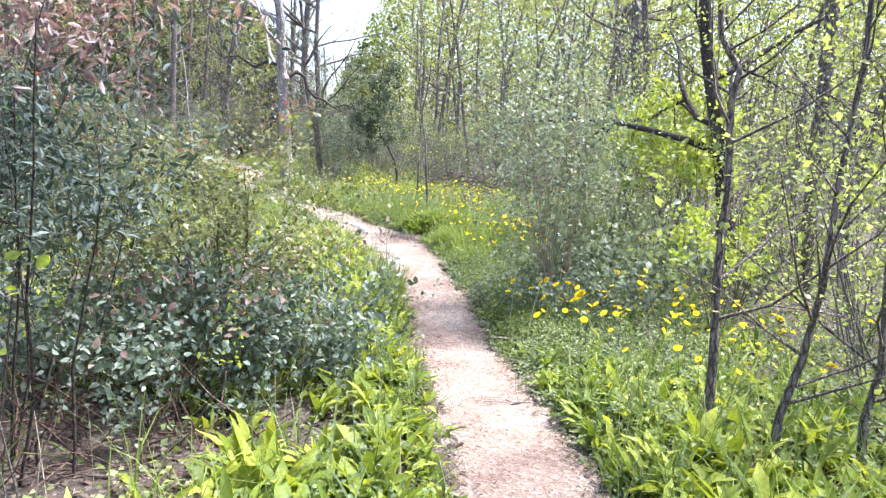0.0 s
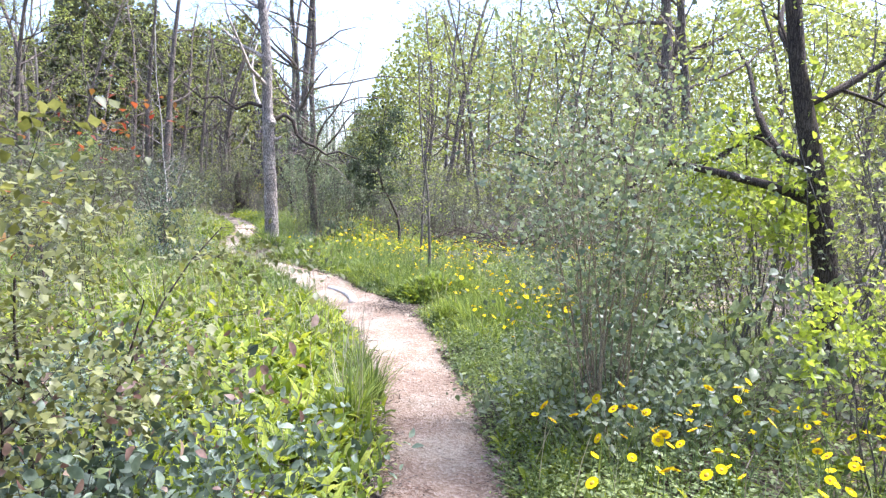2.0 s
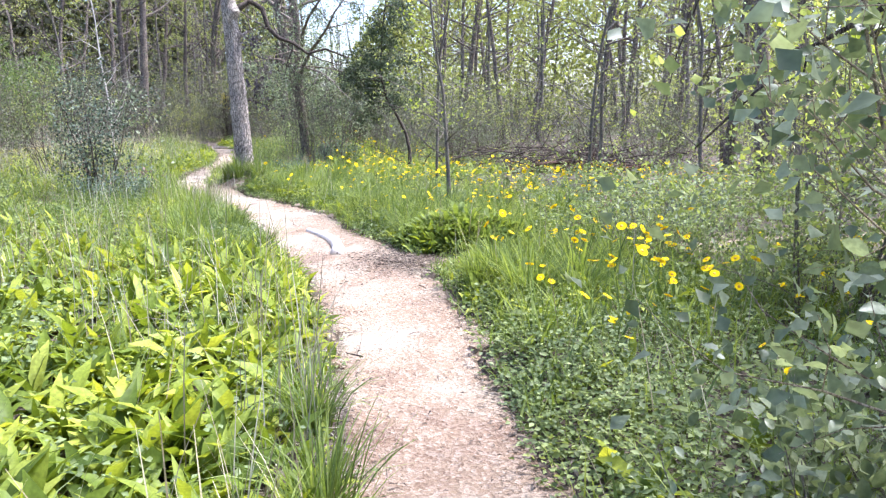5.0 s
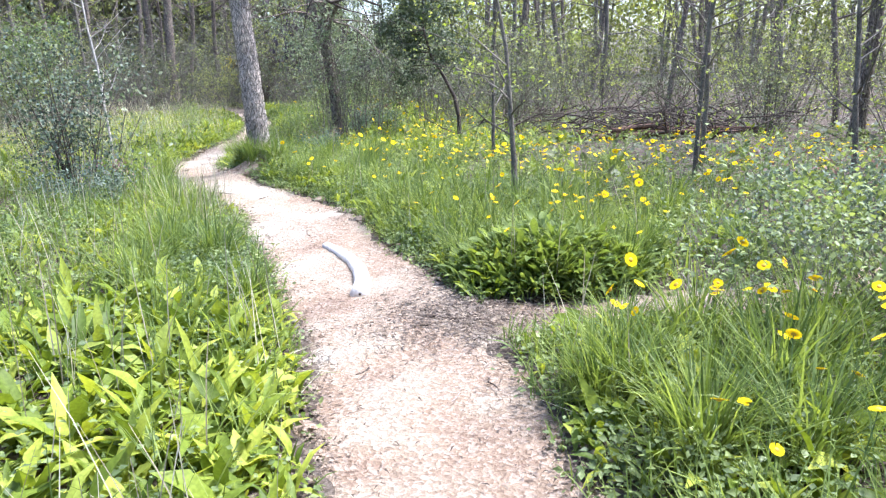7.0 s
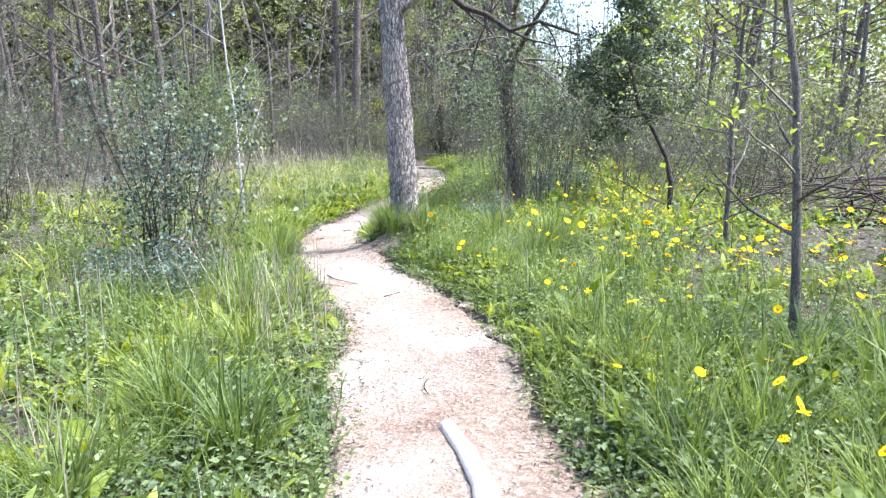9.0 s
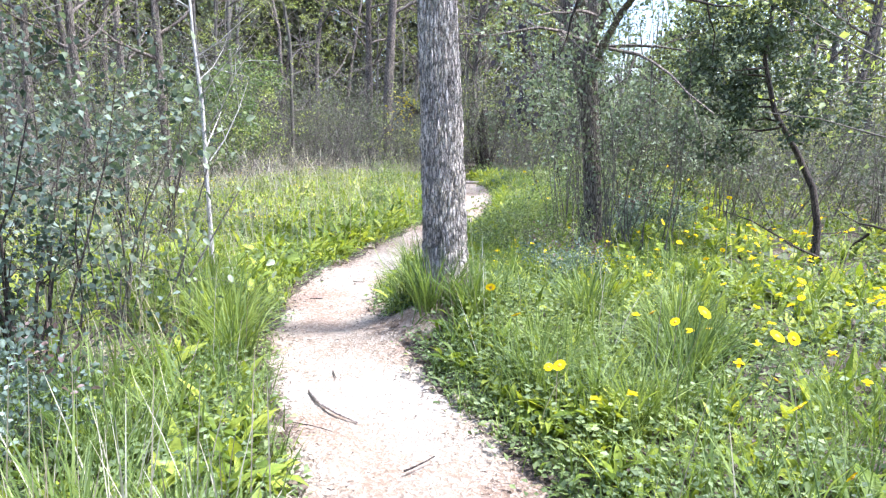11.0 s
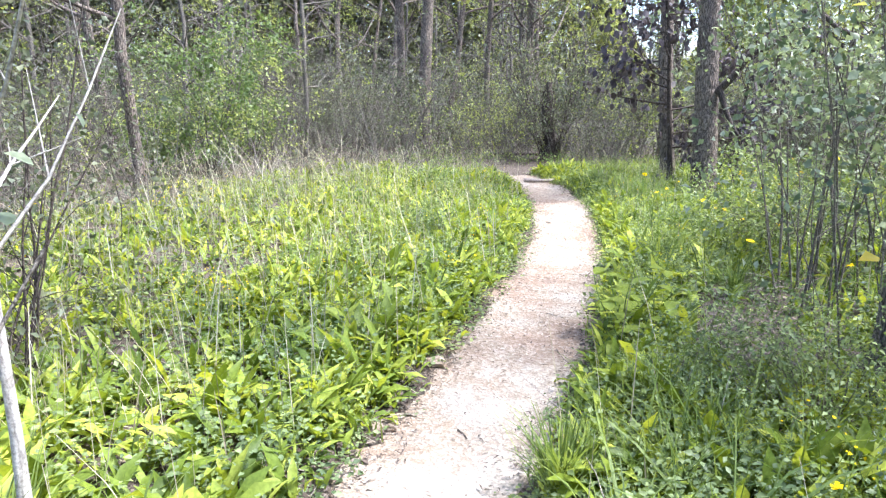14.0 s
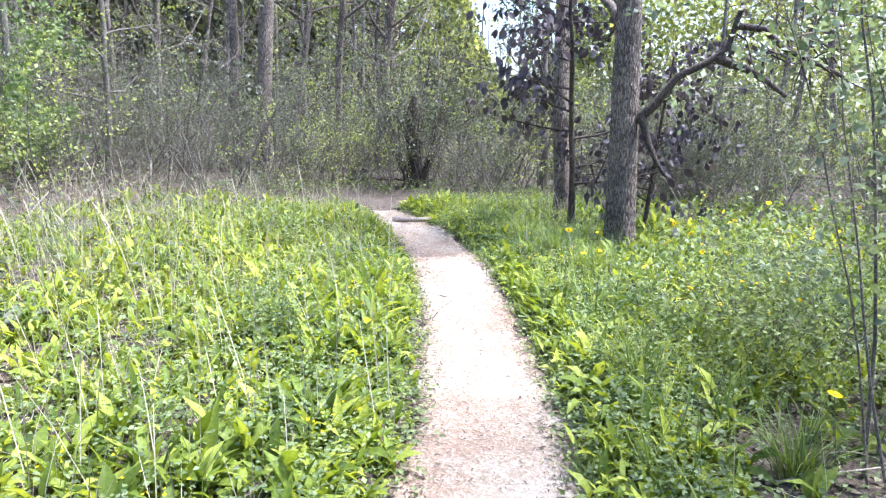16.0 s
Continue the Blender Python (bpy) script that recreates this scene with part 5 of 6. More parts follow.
stuff("ground_cover", leaves(pos, dirs, R.uniform(0.018, 0.045, n), 0.7, THIN_V, THIN_F), M["cover"], "low grey-green leafy ground cover", "ground cover")

x, y = R.uniform(-13, 6.5, 15000), R.uniform(2, 34, 15000)
d = off_trail(x, y)
thin = np.where((y > 19) & (y < 31) & (x > -13.5) & (x < -2.5), np.where(x < -6.0, 0.18, 0.4), 1.0)
k = (d > 1.2) & (d < 7) & (R.uniform(0, 1.1, len(x)) < (1 - 0.85 * weights(x, y)[4]) * thin)
x, y = x[k], y[k]
idx = np.repeat(np.arange(len(x)), 10)
n = len(idx)
pos = np.stack([x, y, ground_z(x, y, d[k])], 1)[idx] + np.column_stack([R.normal(0, 0.09, (n, 2)), R.uniform(0.02, 0.22, n)])
stuff("low_undergrowth", leaves(pos, np.column_stack([R.normal(0, 1, (n, 2)), R.uniform(-0.1, 0.7, n)]), R.uniform(0.025, 0.06, n), 0.6, THIN_V, THIN_F), M["cover"],
      "low leafy undergrowth between the bushes", "undergrowth")

# coarse litter and seedlings over the whole forest floor
n = 60000
x, y = R.uniform(-34, 22, n), R.uniform(-14, 50, n)
k = off_trail(x, y) > 2.5
x, y = x[k], y[k]
n = len(x)
pos = np.stack([x, y, ground_z(x, y, np.full(n, 3.0)) + R.uniform(0.01, 0.14, n)], 1)
stuff("forest_floor_plants", leaves(pos, np.column_stack([R.normal(0, 1, (n, 2)), R.uniform(-0.1, 0.5, n)]), R.uniform(0.07, 0.2, n), 0.8, THIN_V, THIN_F), M["dull"],
      "thin cover of seedlings over the forest floor", "undergrowth")

# dry stalks and straw
p, d = sow(46000, 2.2, 3, 0.10, 2.2)
idx = np.repeat(np.arange(len(p)), 3)
n = len(idx)
pos = p[idx] + np.column_stack([R.normal(0, 0.05, (n, 2)), np.zeros(n)])
flatlying = R.uniform(0, 1, n) < 0.8
stuff("dry_straw", straps(pos, np.where(flatlying, R.uniform(0.1, 0.35, n), R.uniform(0.25, 0.75, n)), R.uniform(0.0016, 0.0036, n), R.uniform(0, 6.28, n),
                          np.where(flatlying, R.uniform(1.2, 1.5, n), R.uniform(0, 0.4, n)), R.uniform(-0.1, 0.5, n), [1, 0.9, 0.8, 0.3]), M["straw"], "dry straw stalks among the green", "straw")
# tall dry seed stalks in the meadow
n = 520
x, y = R.uniform(-13.5, -6.8, n), R.uniform(18.5, 29.5, n)
k = (off_trail(x, y) > 0.6) & (R.uniform(0, 1, n) < 0.35 + 0.65 * (x < -9))
x, y = x[k], y[k]
n = len(x)
pos = np.stack([x, y, ground_z(x, y)], 1)
stuff("seed_stalks", straps(pos, R.uniform(0.5, 1.1, n), R.uniform(0.0012, 0.0026, n), R.uniform(0, 6.28, n), R.uniform(0, 0.25, n), R.uniform(0.1, 1.1, n), [1, 1, 0.9, 0.8, 1.6, 0.3]),
      M["straw"], "tall bleached grass stalks with drooping seed heads", "grass")

# oat grass gone to seed towards the far side of the meadow
x, y = R.normal(-11.8, 0.9, 190), R.normal(25.2, 1.3, 190)
n = len(x)
stuff("oat_grass", straps(np.stack([x, y, ground_z(x, y)], 1), R.uniform(0.7, 1.15, n), R.uniform(0.0011, 0.0019, n), R.uniform(0, 6.28, n), R.uniform(0, 0.3, n), R.uniform(0.3, 1.5, n), [1, 0.9, 0.8, 0.7, 0.7, 2.2, 1.8, 0.2]),
      M["straw"], "bleached oat grass with drooping seed heads", "grass")

# fine dry stalks standing over the meadow weeds
x, y, e = spots(7000, -13.5, -6.0, 18.5, 31, 0.35)
k = R.uniform(0, 1, len(x)) < 0.25 + 0.75 * (lattice(x, y, 1.1, 45) * 0.5 + 0.5)
x, y, e = x[k], y[k], e[k]
n = len(x)
stuff("dry_stalks", straps(np.stack([x, y, ground_z(x, y, e)], 1), R.uniform(0.25, 0.6, n), R.uniform(0.001, 0.0022, n), R.uniform(0, 6.28, n), R.uniform(0, 0.5, n), R.uniform(-0.2, 0.8, n), [1, 1, 0.9, 0.6]),
      M["straw"], "thin grey dry stalks over the meadow weeds", "straw")

# fallen leaves on the soil, bits of bark and twig along the trail
x, y, d = along(80000, 2.2, -3, 34, -0.05)
k = R.uniform(0, 1, len(x)) < 0.35 + 0.65 * weights(x, y)[4]
x, y, d = x[k], y[k], d[k]
n = len(x)
stuff("leaf_litter", leaves(np.stack([x, y, ground_z(x, y, d) + R.uniform(0.002, 0.02, n)], 1), np.column_stack([R.normal(0, 1, (n, 2)), R.normal(0, 0.15, n)]), R.uniform(0.02, 0.06, n), 0.85),
      M["litter"], "dry brown fallen leaves on the soil", "leaf litter")
n = 28000
k = R.integers(0, len(TR), n)
sg = R.choice([-1, 1], n)
across = np.where(R.uniform(0, 1, n) < 0.85, R.beta(5, 1.1, n), R.uniform(0, 1, n))
dd = np.gradient(TR[:, :2], axis=0)
dd /= np.linalg.norm(dd, axis=1)[:, None]
x, y = TR[k, 0] + dd[k, 1] * sg * across * TR[k, 2] * 1.08, TR[k, 1] - dd[k, 0] * sg * across * TR[k, 2] * 1.08
stuff("bark_chips", leaves(np.stack([x, y, land(x, y) - 0.033 + R.uniform(0.004, 0.012, n)], 1), np.column_stack([R.normal(0, 1, (n, 2)), R.normal(0, 0.1, n)]), R.uniform(0.008, 0.045, n), 0.9,
                           wide=0.35), M["litter"], "small bark chips and dead grass bits on the path", "litter")
n = 6000
k = R.integers(0, len(SD), n)
# over half the chips crowd the fork, darkening it in place of shade
k[:3600] = R.integers(0, 18, 3600)
x, y = SD[k, 0] + R.normal(0, 0.25, n) - 0.25 * (k < 18), SD[k, 1] + R.normal(0, 0.25, n)
stuff("bark_chips", leaves(np.stack([x, y, land(x, y) - 0.03 + R.uniform(0.004, 0.014, n)], 1), np.column_stack([R.normal(0, 1, (n, 2)), R.normal(0, 0.1, n)]), R.uniform(0.01, 0.05, n), 0.9,
                           wide=0.35), M["litter"], "bark chips strewn where the paths meet, extra dark ones standing in for shade", "litter")


# ---------------------------------------------------------------- single plants
def weed_plant(n_leaf, lo, hi, width, mat, name, label, lean=(0.05, 0.8), curl=(0.4, 1.7)):
    root = tagged(new(name), label, "plant")
    for a in range(n_leaf):
        az = np.array([a * 2.4 + R.normal(0, 0.3)])
        L = np.array([R.uniform(lo, hi)])
        v, f = straps(np.array([[0.01 * np.cos(az[0]), 0.01 * np.sin(az[0]), 0.0]]), L, np.array([width * L[0]]), az, np.array([R.uniform(*lean)]), np.array([R.uniform(*curl)]),
                      [0.22, 0.6, 0.95, 1.0, 0.75, 0.4, 0.04], 0.3, R.normal(0, 0.4))
        part("leaf", np_mesh("leaf", v, [f], mat), root)
    return root


def tuft(bunches, lo, hi, label):
    root = tagged(new("grass_tuft"), label, "grass")
    for _ in range(bunches):
        n_blade = 20
        pos = np.column_stack([R.normal(0, 0.05, (n_blade, 2)), np.full(n_blade, -0.01)])
        v, f = straps(pos, R.uniform(lo, hi, n_blade), R.uniform(0.003, 0.0065, n_blade), np.arctan2(pos[:, 1], pos[:, 0]) + R.normal(0, 0.8, n_blade), R.uniform(0.0, 0.35, n_blade),
                      R.uniform(0.2, 1.7, n_blade), [1, 0.95, 0.8, 0.5, 0.05], twist=R.normal(0, 0.5, n_blade))
        part("blade", np_mesh("blade", v, [f], M["grass"]), root)
    return root


rosettes = [weed_plant(9, 0.16, 0.30, 0.12, M["weed"], "broadleaf_weed", "yellow-green weed with long broad leaves") for _ in range(4)]
spot_list = []
for _ in range(4000):
    if len(spot_list) >= 150:
        break
    k = R.integers(40, len(TR) - 120)
    s = R.choice([-1, 1])
    off = TR[k, 2] + 0.12 + R.exponential(0.55)
    x, y = TR[k, 0] + dd[k, 1] * s * off, TR[k, 1] - dd[k, 0] * s * off
    if off_trail([x], [y])[0] < 0.1 or R.uniform(0, 1.3) > weights(np.array([x]), np.array([y]))[1][0]:
        continue
    spot_list.append((x, y))
for k, (x, y) in enumerate(spot_list):
    if k < 4:
        put(tagged(rosettes[k], group="broad-leaved weeds by the path"), x, y, R.uniform(0, 6), R.uniform(0.8, 1.3))
    else:
        again(rosettes[k % 4], x, y, R.uniform(0, 6.28), R.uniform(0.55, 1.0))

tufts = [tuft(8, 0.25, 0.58, "thick tuft of arching green grass") for _ in range(3)]
tuft_at = [(-0.62, 7.55, 1.0), (-0.55, 8.2, 0.9), (-0.75, 8.9, 0.8), (0.15, 11.4, 1.0), (0.35, 10.9, 1.1), (0.55, 11.9, 1.1), (-0.15, 13.1, 0.9), (-0.9, 14.1, 0.8), (-0.6, 14.5, 1.0), (-1.2, 15.0, 0.9),
           (0.2, 14.3, 1.1), (1.0, 14.9, 1.1), (-2.1, 12.7, 0.8), (-2.7, 13.6, 1.0), (-3.4, 14.6, 1.0), (-3.0, 13.0, 1.0), (-5.4, 17.6, 1.0), (-6.0, 18.2, 1.1), (-6.7, 18.9, 1.0), (-3.3, 18.0, 0.8),
           (-2.6, 17.3, 0.9), (-5.05, 21.2, 0.8), (-5.3, 20.3, 0.8), (-4.9, 23.6, 0.8), (-5.6, 24.6, 0.8), (-6.4, 28.0, 1.0), (-6.0, 27.4, 0.9), (-6.9, 29.0, 0.9), (1.3, 13.6, 1.0), (0.1, 15.6, 1.0),
           (-1.6, 15.7, 0.9), (-3.9, 15.3, 1.1), (-0.75, 13.65, 0.8), (-0.2, 13.85, 0.9), (0.4, 13.3, 0.9), (0.55, 13.75, 1.0), (0.05, 13.0, 0.7), (0.75, 11.3, 1.2), (1.1, 11.8, 1.2), (0.2, 12.05, 0.8)]
for _ in range(70):
    k = R.integers(220, len(TR) - 150)
    s = R.choice([-1, 1])
    off = TR[k, 2] + 0.15 + R.exponential(0.8)
    x, y = TR[k, 0] + dd[k, 1] * s * off, TR[k, 1] - dd[k, 0] * s * off
    if off_trail([x], [y])[0] > 0.15 and (10 if s > 0 else 12.8) < y < 20:
        tuft_at.append((x, y, R.uniform(0.6, 1.15)))
for k, (x, y, s) in enumerate(tuft_at):
    if k < 3:
        put(tagged(tufts[k], group="grass tufts"), x, y, R.uniform(0, 6), s)
    else:
        again(tufts[k % 3], x, y, R.uniform(0, 6.28), s)

# leafy clump in the fork of the two paths
clump = tagged(new("leafy_clump"), "dark green broad-leaved clump in the fork of the paths", "plant")
n = 290
cu, cv = R.uniform(0, 6.28, n), np.sqrt(R.uniform(0, 1, n))
pos = np.column_stack([0.62 * cv * np.cos(cu), 0.42 * cv * np.sin(cu), 0.30 * (1 - cv ** 2) * R.uniform(0.55, 1.0, n) + 0.02])
for k in range(n):
    L = np.array([R.uniform(0.08, 0.16)])
    v, f = straps(pos[k:k + 1], L, L * 0.17, cu[k:k + 1] + R.normal(0, 0.7, 1), R.uniform(0.2, 1.0, 1), R.uniform(0.3, 1.4, 1), [0.15, 0.75, 1.0, 0.75, 0.05], 0.3, R.normal(0, 0.4))
    part("leaf", np_mesh("leaf", v, [f], M["weed"] if k % 6 == 0 else M["grass"]), clump)
n = 2600
cu, cv = R.uniform(0, 6.28, n), np.sqrt(R.uniform(0, 1, n))
pos = np.column_stack([0.66 * cv * np.cos(cu), 0.46 * cv * np.sin(cu), 0.30 * (1 - cv ** 2) * R.uniform(0.0, 1.0, n)])
L = R.uniform(0.06, 0.15, n)
v, f = straps(pos, L, L * 0.12, cu + R.normal(0, 0.9, n), R.uniform(0.1, 1.0, n), R.uniform(0.2, 1.5, n), [0.2, 0.9, 0.9, 0.05], 0.0, R.normal(0, 0.5, n))
tagged(part("inner_leaves", np_mesh("inner_leaves", v, [f], M["grass"]), clump), kind="stuff")
put(clump, -0.12, 13.35, 0, 1.1)
# large-leaved seedling at the path's right edge
seedling = tagged(new("large_leaved_seedling"), "fresh green seedling with large heart-shaped leaves", "plant")
for k in range(6):
    pts = wander((R.normal(0, 0.04), R.normal(0, 0.04), -0.02), (R.normal(0, 0.35), R.normal(0, 0.35), 1), R.uniform(0.25, 0.5), 5, 0.12)
    v, f = tube(pts, np.linspace(0.005, 0.002, 6), 5)
    part("stem", np_mesh("stem", v, [f], M["stalk"]), seedling)
    for q in (2, 3, 4, 5, 5):
        a = R.uniform(0, 6.28)
        v, f = leaves(pts[q:q + 1], np.array([[np.cos(a), np.sin(a), R.uniform(-0.4, 0.4)]]), R.uniform(0.09, 0.15, 1), 0.9, ROUND_V, ROUND_F, 1.35)
        part("leaf", np_mesh("leaf", v, [f], M["weed"]), seedling)
put(seedling, -5.5, 22.3, 0, 1.1)
again(seedling, -5.35, 21.9, 1, 0.9)
again(seedling, -3.2, 21.0, 1, 0.9)


# ---------------------------------------------------------------- yellow flowers
def flower(height, lean):
    root = tagged(new("yellow_flower"), "yellow daisy-like flower on a thin green stem", "flower", "yellow wildflowers")
    pts = wander((0, 0, -0.02), (lean, 0, 1), height, 5, 0.07)
    v, f = tube(pts, np.linspace(0.003, 0.0018, 6), 4)
    part("stem", np_mesh("stem", v, [f], M["stalk"]), root)
    top, m = pts[-1], 10
    az = np.arange(m) * 2 * np.pi / m
    v, f = straps(np.tile(top, (m, 1)), np.full(m, 0.027), np.full(m, 0.0085), az, np.full(m, 1.15), np.full(m, 0.5), [0.35, 0.9, 1.0, 0.65], 0.15)
    tip = Matrix.Translation(Vector(top)) @ Euler((R.normal(0, 0.45), R.normal(0, 0.45), 0)).to_matrix().to_4x4() @ Matrix.Translation(-Vector(top))
    v = np.array([tip @ Vector(q) for q in v])
    head = part("flower_head", np_mesh("flower_head", v, [f], M["petal"]), root, "bright yellow petals")
    bm = bmesh.new()
    bmesh.ops.create_uvsphere(bm, u_segments=8, v_segments=5, radius=0.010, matrix=tip @ Matrix.Translation(Vector(top) + Vector((0, 0, 0.003))) @ Matrix.Diagonal((1, 1, 0.55, 1)))
    d_ = bpy.data.meshes.new("flower_centre")
    bm.to_mesh(d_)
    bm.free()
    d_.materials.append(M["disc"])
    part("flower_centre", d_, head, "orange-yellow flower centre")
    return root


blooms = [flower(h, l) for h, l in ((0.40, 0.1), (0.47, 0.25), (0.52, 0.0), (0.36, 0.3), (0.44, 0.4), (0.33, 0.15), (0.49, 0.2))]
beds = [(1.7, 5.9, 0.6, 0.8, 60), (1.2, 6.3, 0.45, 0.35, 34), (1.15, 10.5, 0.5, 0.8, 62), (0.85, 11.8, 0.45, 0.4, 22), (0.3, 14.4, 0.7, 0.8, 24), (-0.6, 16.6, 1.1, 1.1, 40), (2.2, 16.4, 1.1, 0.7, 44),
        (0.9, 17.9, 1.3, 0.9, 26), (-2.4, 18.6, 0.7, 1.3, 9), (-2.2, 22.0, 0.8, 0.9, 16), (-4.9, 27.3, 0.6, 1.3, 18), (-3.6, 29.5, 1.0, 1.0, 10), (-2.3, 16.9, 0.4, 0.8, 5)]
count = 0
for cx, cy, sx, sy, n in beds:
    for _ in range(n):
        x, y = R.normal(cx, sx), R.normal(cy, sy)
        if off_trail([x], [y])[0] < 0.2:
            continue
        turn, s = R.uniform(0, 6.28), R.uniform(0.85, 1.3)
        if count < 7:
            put(blooms[count], x, y, turn, s)
        else:
            again(blooms[count % 7], x, y, turn, s)
        count += 1
# more of them further off, past counting
far_bag = Bag()
for cx, cy, sx, sy, n in ((2.3, 17.0, 1.6, 0.9, 120), (-0.4, 17.4, 1.3, 1.2, 110), (-2.2, 20.6, 0.9, 1.4, 50), (0.6, 13.9, 0.7, 0.8, 30), (1.9, 10.6, 0.7, 0.9, 30), (2.7, 6.0, 0.7, 1.2, 30), (-4.4, 28.0, 0.9, 1.2, 30)):
    x, y = R.normal(cx, sx, n), R.normal(cy, sy, n)
    k = off_trail(x, y) > 0.2
    x, y = x[k], y[k]
    h = ground_z(x, y) + R.uniform(0.28, 0.5, len(x))
    for a in range(8):
        az = a * np.pi / 4 + np.zeros(len(x))
        far_bag.add(*straps(np.stack([x, y, h], 1), np.full(len(x), 0.024), np.full(len(x), 0.009), az, 1.2 + R.normal(0, 0.3, len(x)), np.full(len(x), 0.4), [0.4, 1.0, 0.7]))
tagged(new("yellow_wildflowers", far_bag.mesh("yellow_wildflowers", M["petal"])), "drifts of yellow wildflowers in the grass", "flowers", kind="stuff")
# tiny yellow blossoms scattered in the meadow
p, d = sow(9000, 2.4, 1, 0.25, 6.0, 18, 30)
p = p[lattice(p[:, 0], p[:, 1], 0.7, 51) > 0.1]
idx = np.repeat(np.arange(len(p)), 5)
n = len(idx)
pos = p[idx] + np.column_stack([R.normal(0, 0.05, (n, 2)), R.uniform(0.18, 0.34, n)])
stuff("small_yellow_blossoms", leaves(pos, R.normal(0, 1, (n, 3)), R.uniform(0.010, 0.020, n), 0.8, wide=1.5), M["petal"], "tiny yellow blossoms in the meadow", "flowers")


# bare earth washed up at the foot of the stout tree
t, rr = np.meshgrid(np.linspace(0, 2 * np.pi, 40), np.linspace(0, 1, 12))
x, y = -4.17 + 0.40 * rr * np.cos(t) * (1 + 0.2 * np.sin(3 * t)), 18.22 + 0.34 * rr * np.sin(t)
z = ground_z(x.ravel(), y.ravel()) + (0.05 - 0.075 * rr ** 2).ravel() + 0.015 * lattice(x, y, 0.08, 71).ravel()
i, j = np.meshgrid(np.arange(11), np.arange(39), indexing="ij")
f = np.stack([i * 40 + j, (i + 1) * 40 + j, (i + 1) * 40 + j + 1, i * 40 + j + 1], -1).reshape(-1, 4)
tagged(new("ground_mound", np_mesh("ground_mound", np.stack([x.ravel(), y.ravel(), z], 1), [f], M["trail"])), "bare pinkish earth at the foot of the tree", "ground", kind="structure")


# ---------------------------------------------------------------- wood on the ground
def stick(name, pts, r, mat, label, category, sides=8, wob=0.06, twigs=0):
    base = np.array(pts[0], dtype=float)
    line = np.array(pts) - base
    line = np.concatenate([line[:1] - (line[1] - line[0]) * 0.02, line, line[-1:] + (line[-1] - line[-2]) * 0.02])
    rr = r * np.linspace(1, 0.6, len(pts))
    bag = Bag().add(*tube(line, np.concatenate([[rr[0] * 0.15], rr, [rr[-1] * 0.15]]), sides, wob))
    for _ in range(twigs):
        q = R.integers(1, len(pts))
        bag.add(*tube(wander(np.array(pts[q]) - base, R.normal(0, 1, 3) * (1, 1, 0.5) + (0, 0, 0.3), R.uniform(0.2, 0.5), 4, 0.2), np.linspace(r * 0.4, r * 0.15, 5), 4))
    ob = tagged(new(name, bag.mesh(name, mat)), label, category)
    ob.location = base
    return ob


def on_ground(line, lift):
    return [(x, y, gz(x, y) + lift) for x, y in line]


stick("exposed_root", on_ground([(-1.43, 13.0), (-1.46, 13.25), (-1.55, 13.55), (-1.68, 13.85), (-1.86, 14.12), (-2.03, 14.33)], 0.014), 0.066, M["rootwood"], "pale worn root lying across the path", "root", 10)
stick("fallen_stick", on_ground([(-4.36, 17.15), (-4.2, 17.02), (-4.05, 16.95), (-3.9, 16.9)], 0.012), 0.011, M["dead"], "thin dry stick on the path", "stick")
stick("fallen_stick", on_ground([(-0.95, 12.5), (-0.7, 12.45), (-0.4, 12.5)], 0.010), 0.007, M["barkdark"], "thin dark stick on the path", "stick")
stick("fallen_log", on_ground([(-8.95, 30.05), (-8.75, 30.1), (-8.55, 30.2), (-8.4, 30.28)], 0.035), 0.042, M["dead"], "short weathered log lying across the path", "log", 10)
stick("fallen_branch", on_ground([(-11.2, 34.2), (-10.6, 34.6), (-10.1, 34.7), (-9.6, 34.6)], 0.06), 0.035, M["barkdark"], "fallen crooked branch by the path's end", "branch", 9, 0.08, 5)
for x0, y0, x1, y1, r, z in ((0.6, 21.5, 2.9, 22.5, 0.075, 0.06), (0.9, 22.2, 3.4, 22.0, 0.06, 0.10), (1.3, 21.6, 2.7, 23.1, 0.05, 0.2), (1.9, 22.9, 4.2, 22.3, 0.085, 0.08)):
    t = np.linspace(0, 1, 7)
    pts = [(x0 + (x1 - x0) * a + R.normal(0, 0.09), y0 + (y1 - y0) * a + R.normal(0, 0.09), gz(x0 + (x1 - x0) * a, y0 + (y1 - y0) * a) + z) for a in t]
    stick("fallen_log", pts, r, M["redlog"], "reddish rotten log in a brush pile", "log", 10, 0.08, 4)
bag = Bag()
for _ in range(260):
    x, y = R.normal(1.8, 1.2), R.normal(22.5, 0.7)
    bag.add(*tube(wander((x, y, gz(x, y) + R.uniform(0, 0.5)), R.normal(0, 1, 3) * (1, 1, 0.35), R.uniform(0.5, 1.6), 5, 0.15), np.linspace(R.uniform(0.006, 0.02), 0.003, 6), 4))
tagged(new("brush_pile", bag.mesh("brush_pile", M["barkdark"])), "pile of dead brushwood and twigs", "brushwood", kind="stuff")
bag = Bag()
for _ in range(150):
    x, y = R.normal(-2.0, 0.5), R.normal(3.5, 0.6)
    if off_trail([x], [y])[0] < 0.5:
        continue
    up = R.uniform(0.0, 1.2)
    bag.add(*tube(wander((x, y, gz(x, y) + R.uniform(0, 0.05)), (R.normal(0, 0.7), R.normal(0, 0.7), up), R.uniform(0.3, 0.9), 4, 0.14), np.linspace(R.uniform(0.003, 0.008), 0.002, 5), 4))
tagged(new("dead_stems", bag.mesh("dead_stems", M["redlog"])), "tangle of dead brown stems under the bushes", "brushwood", kind="stuff")
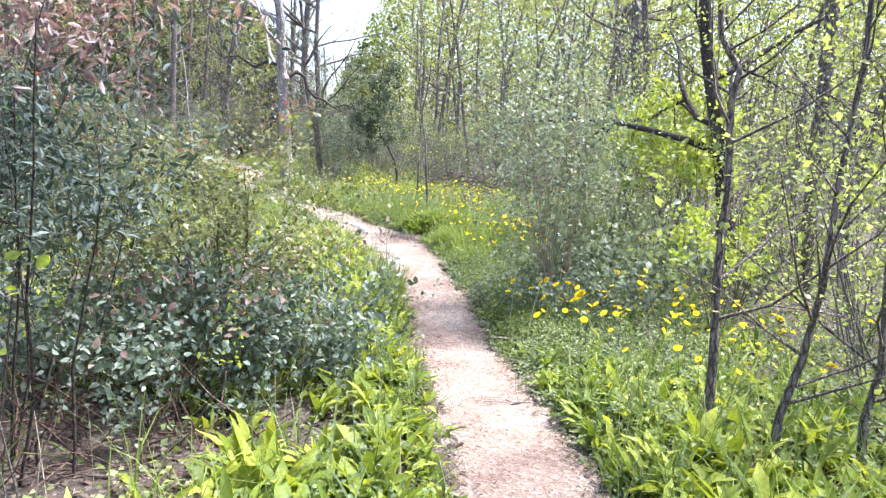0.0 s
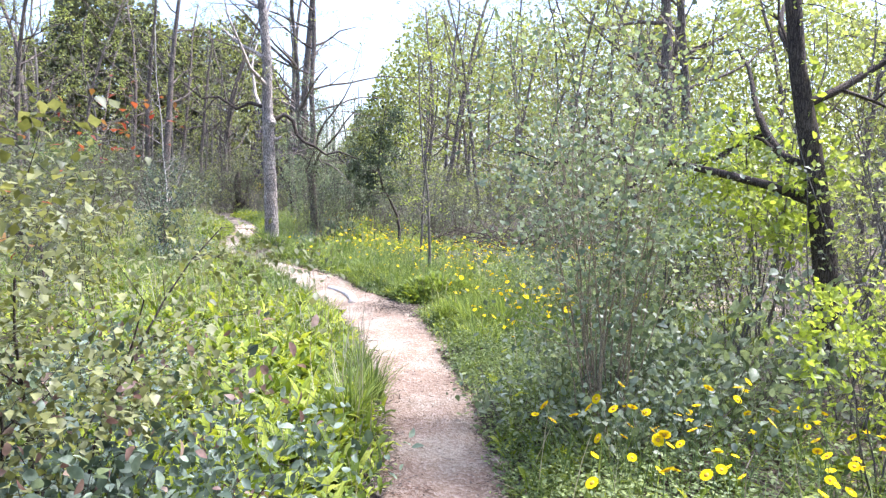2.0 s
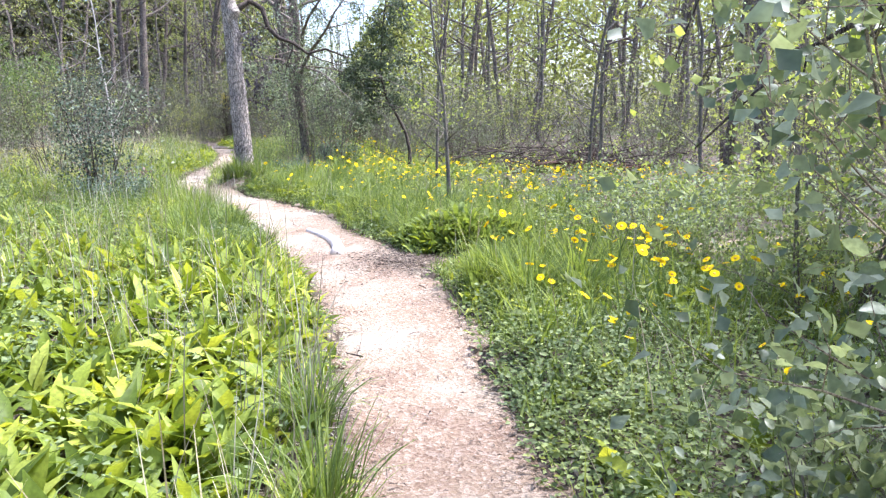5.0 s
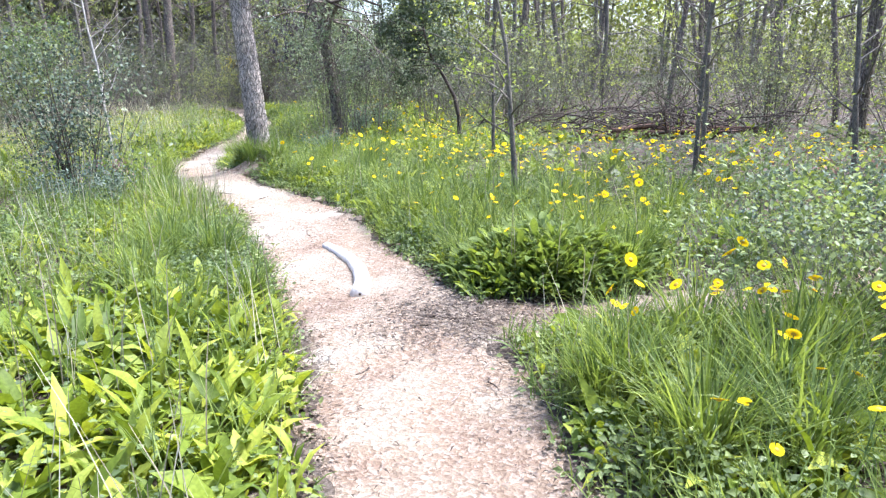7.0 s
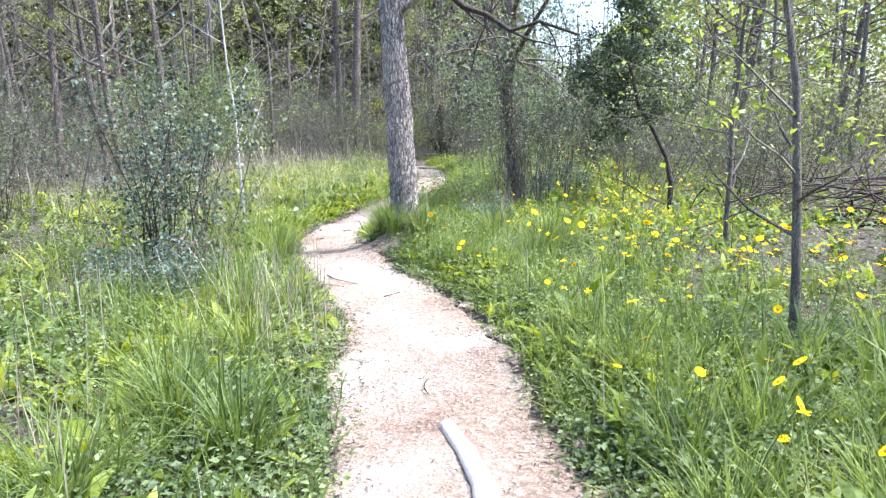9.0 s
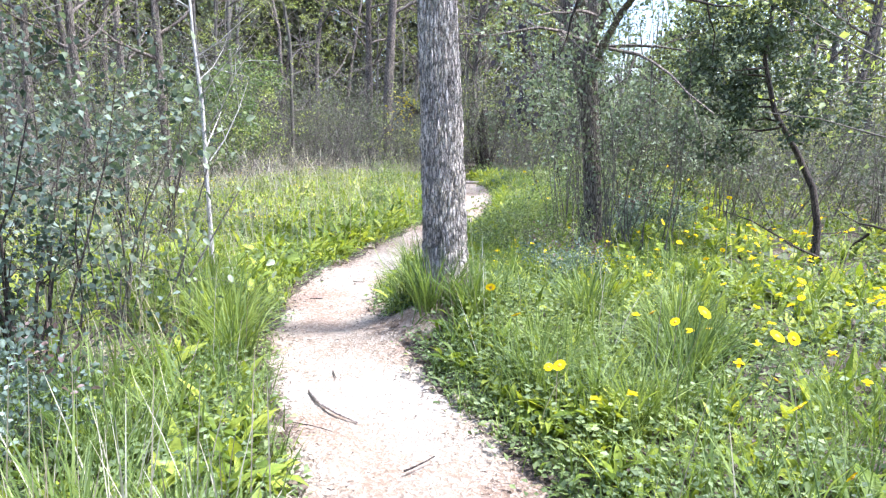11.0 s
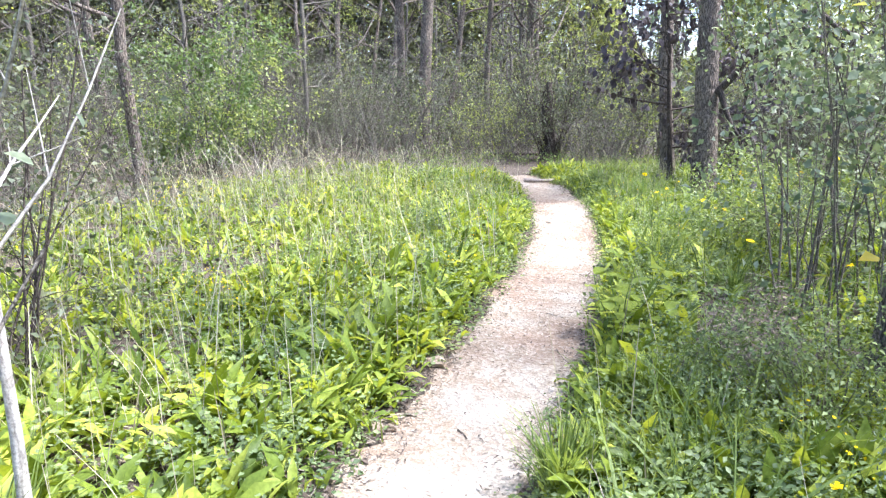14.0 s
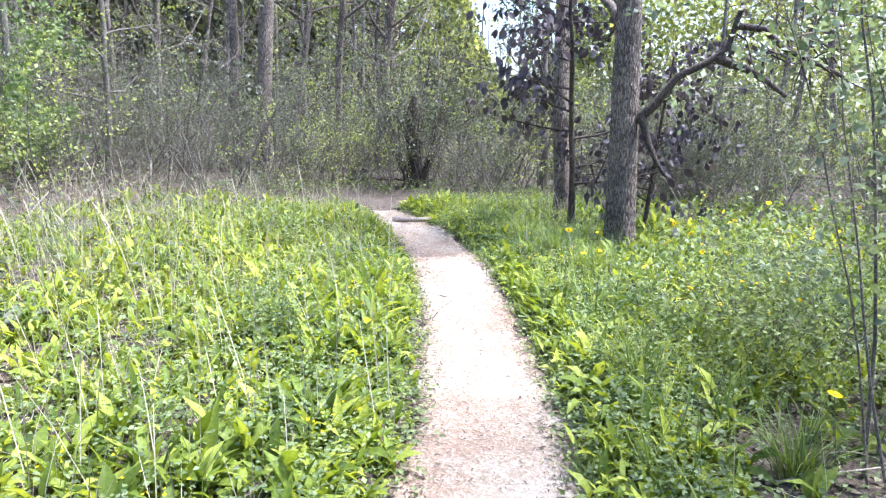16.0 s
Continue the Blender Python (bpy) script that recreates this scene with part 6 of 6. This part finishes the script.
for k in range(26):
    j = R.integers(100, len(TR) - 150)
    s = R.choice([-1, 1])
    off = TR[j, 2] + R.uniform(0.05, 1.6)
    x, y, a = TR[j, 0] + dd[j, 1] * s * off, TR[j, 1] - dd[j, 0] * s * off, R.uniform(0, 6.28)
    L = R.uniform(0.3, 0.9)
    stick("dead_twig", [(x + np.cos(a) * L * q, y + np.sin(a) * L * q, gz(x + np.cos(a) * L * q, y + np.sin(a) * L * q) + 0.02 + 0.1 * q) for q in (0, 0.3, 0.6, 1)], R.uniform(0.004, 0.009),
          M["dead"], "pale dead twig lying in the weeds", "twig", 5, 0.05, 2)
# twigs and thin roots on the trodden earth, clods broken from its edge
for k in range(46):
    j = R.integers(60, len(TR) - 60)
    off, a, L = R.uniform(-0.95, 0.95) * TR[j, 2], R.uniform(0, 6.28), R.uniform(0.07, 0.26)
    x, y = TR[j, 0] + dd[j, 1] * off, TR[j, 1] - dd[j, 0] * off
    bend = R.normal(0, 0.12)
    line = [(x + np.cos(a + bend * q * 4) * L * q, y + np.sin(a + bend * q * 4) * L * q) for q in (0, 0.35, 0.7, 1)]
    stick("fallen_twig", [(p_, q_, float(land(p_, q_)) - 0.026) for p_, q_ in line], R.uniform(0.003, 0.006), M["barkdark"] if k % 3 else M["dead"],
          "small dry twig on the trodden earth", "twig", 5, 0.05, k % 2)


def clod(r):
    bm = bmesh.new()
    bmesh.ops.create_icosphere(bm, subdivisions=2, radius=r)
    for w in bm.verts:
        w.co *= 1 + 0.22 * R.normal()
        w.co.z *= 0.55
    d_ = bpy.data.meshes.new("earth_clod")
    bm.to_mesh(d_)
    bm.free()
    d_.materials.append(M["trail"])
    return tagged(new("earth_clod", d_), "lump of pinkish earth at the path's worn edge", "clod", "earth clods by the path")


clods = [clod(r_) for r_ in (0.05, 0.075, 0.04, 0.06)]
for k in range(54):
    j = R.integers(150, len(TR) - 120)
    sgn = 1 if k % 3 else -1
    off = TR[j, 2] * R.uniform(0.92, 1.12)
    x, y = TR[j, 0] + dd[j, 1] * sgn * off, TR[j, 1] - dd[j, 0] * sgn * off
    if k < 4:
        put(clods[k], x, y, R.uniform(0, 6.28), 1.0, 0.01)
    else:
        again(clods[k % 4], x, y, R.uniform(0, 6.28), R.uniform(0.6, 1.3))
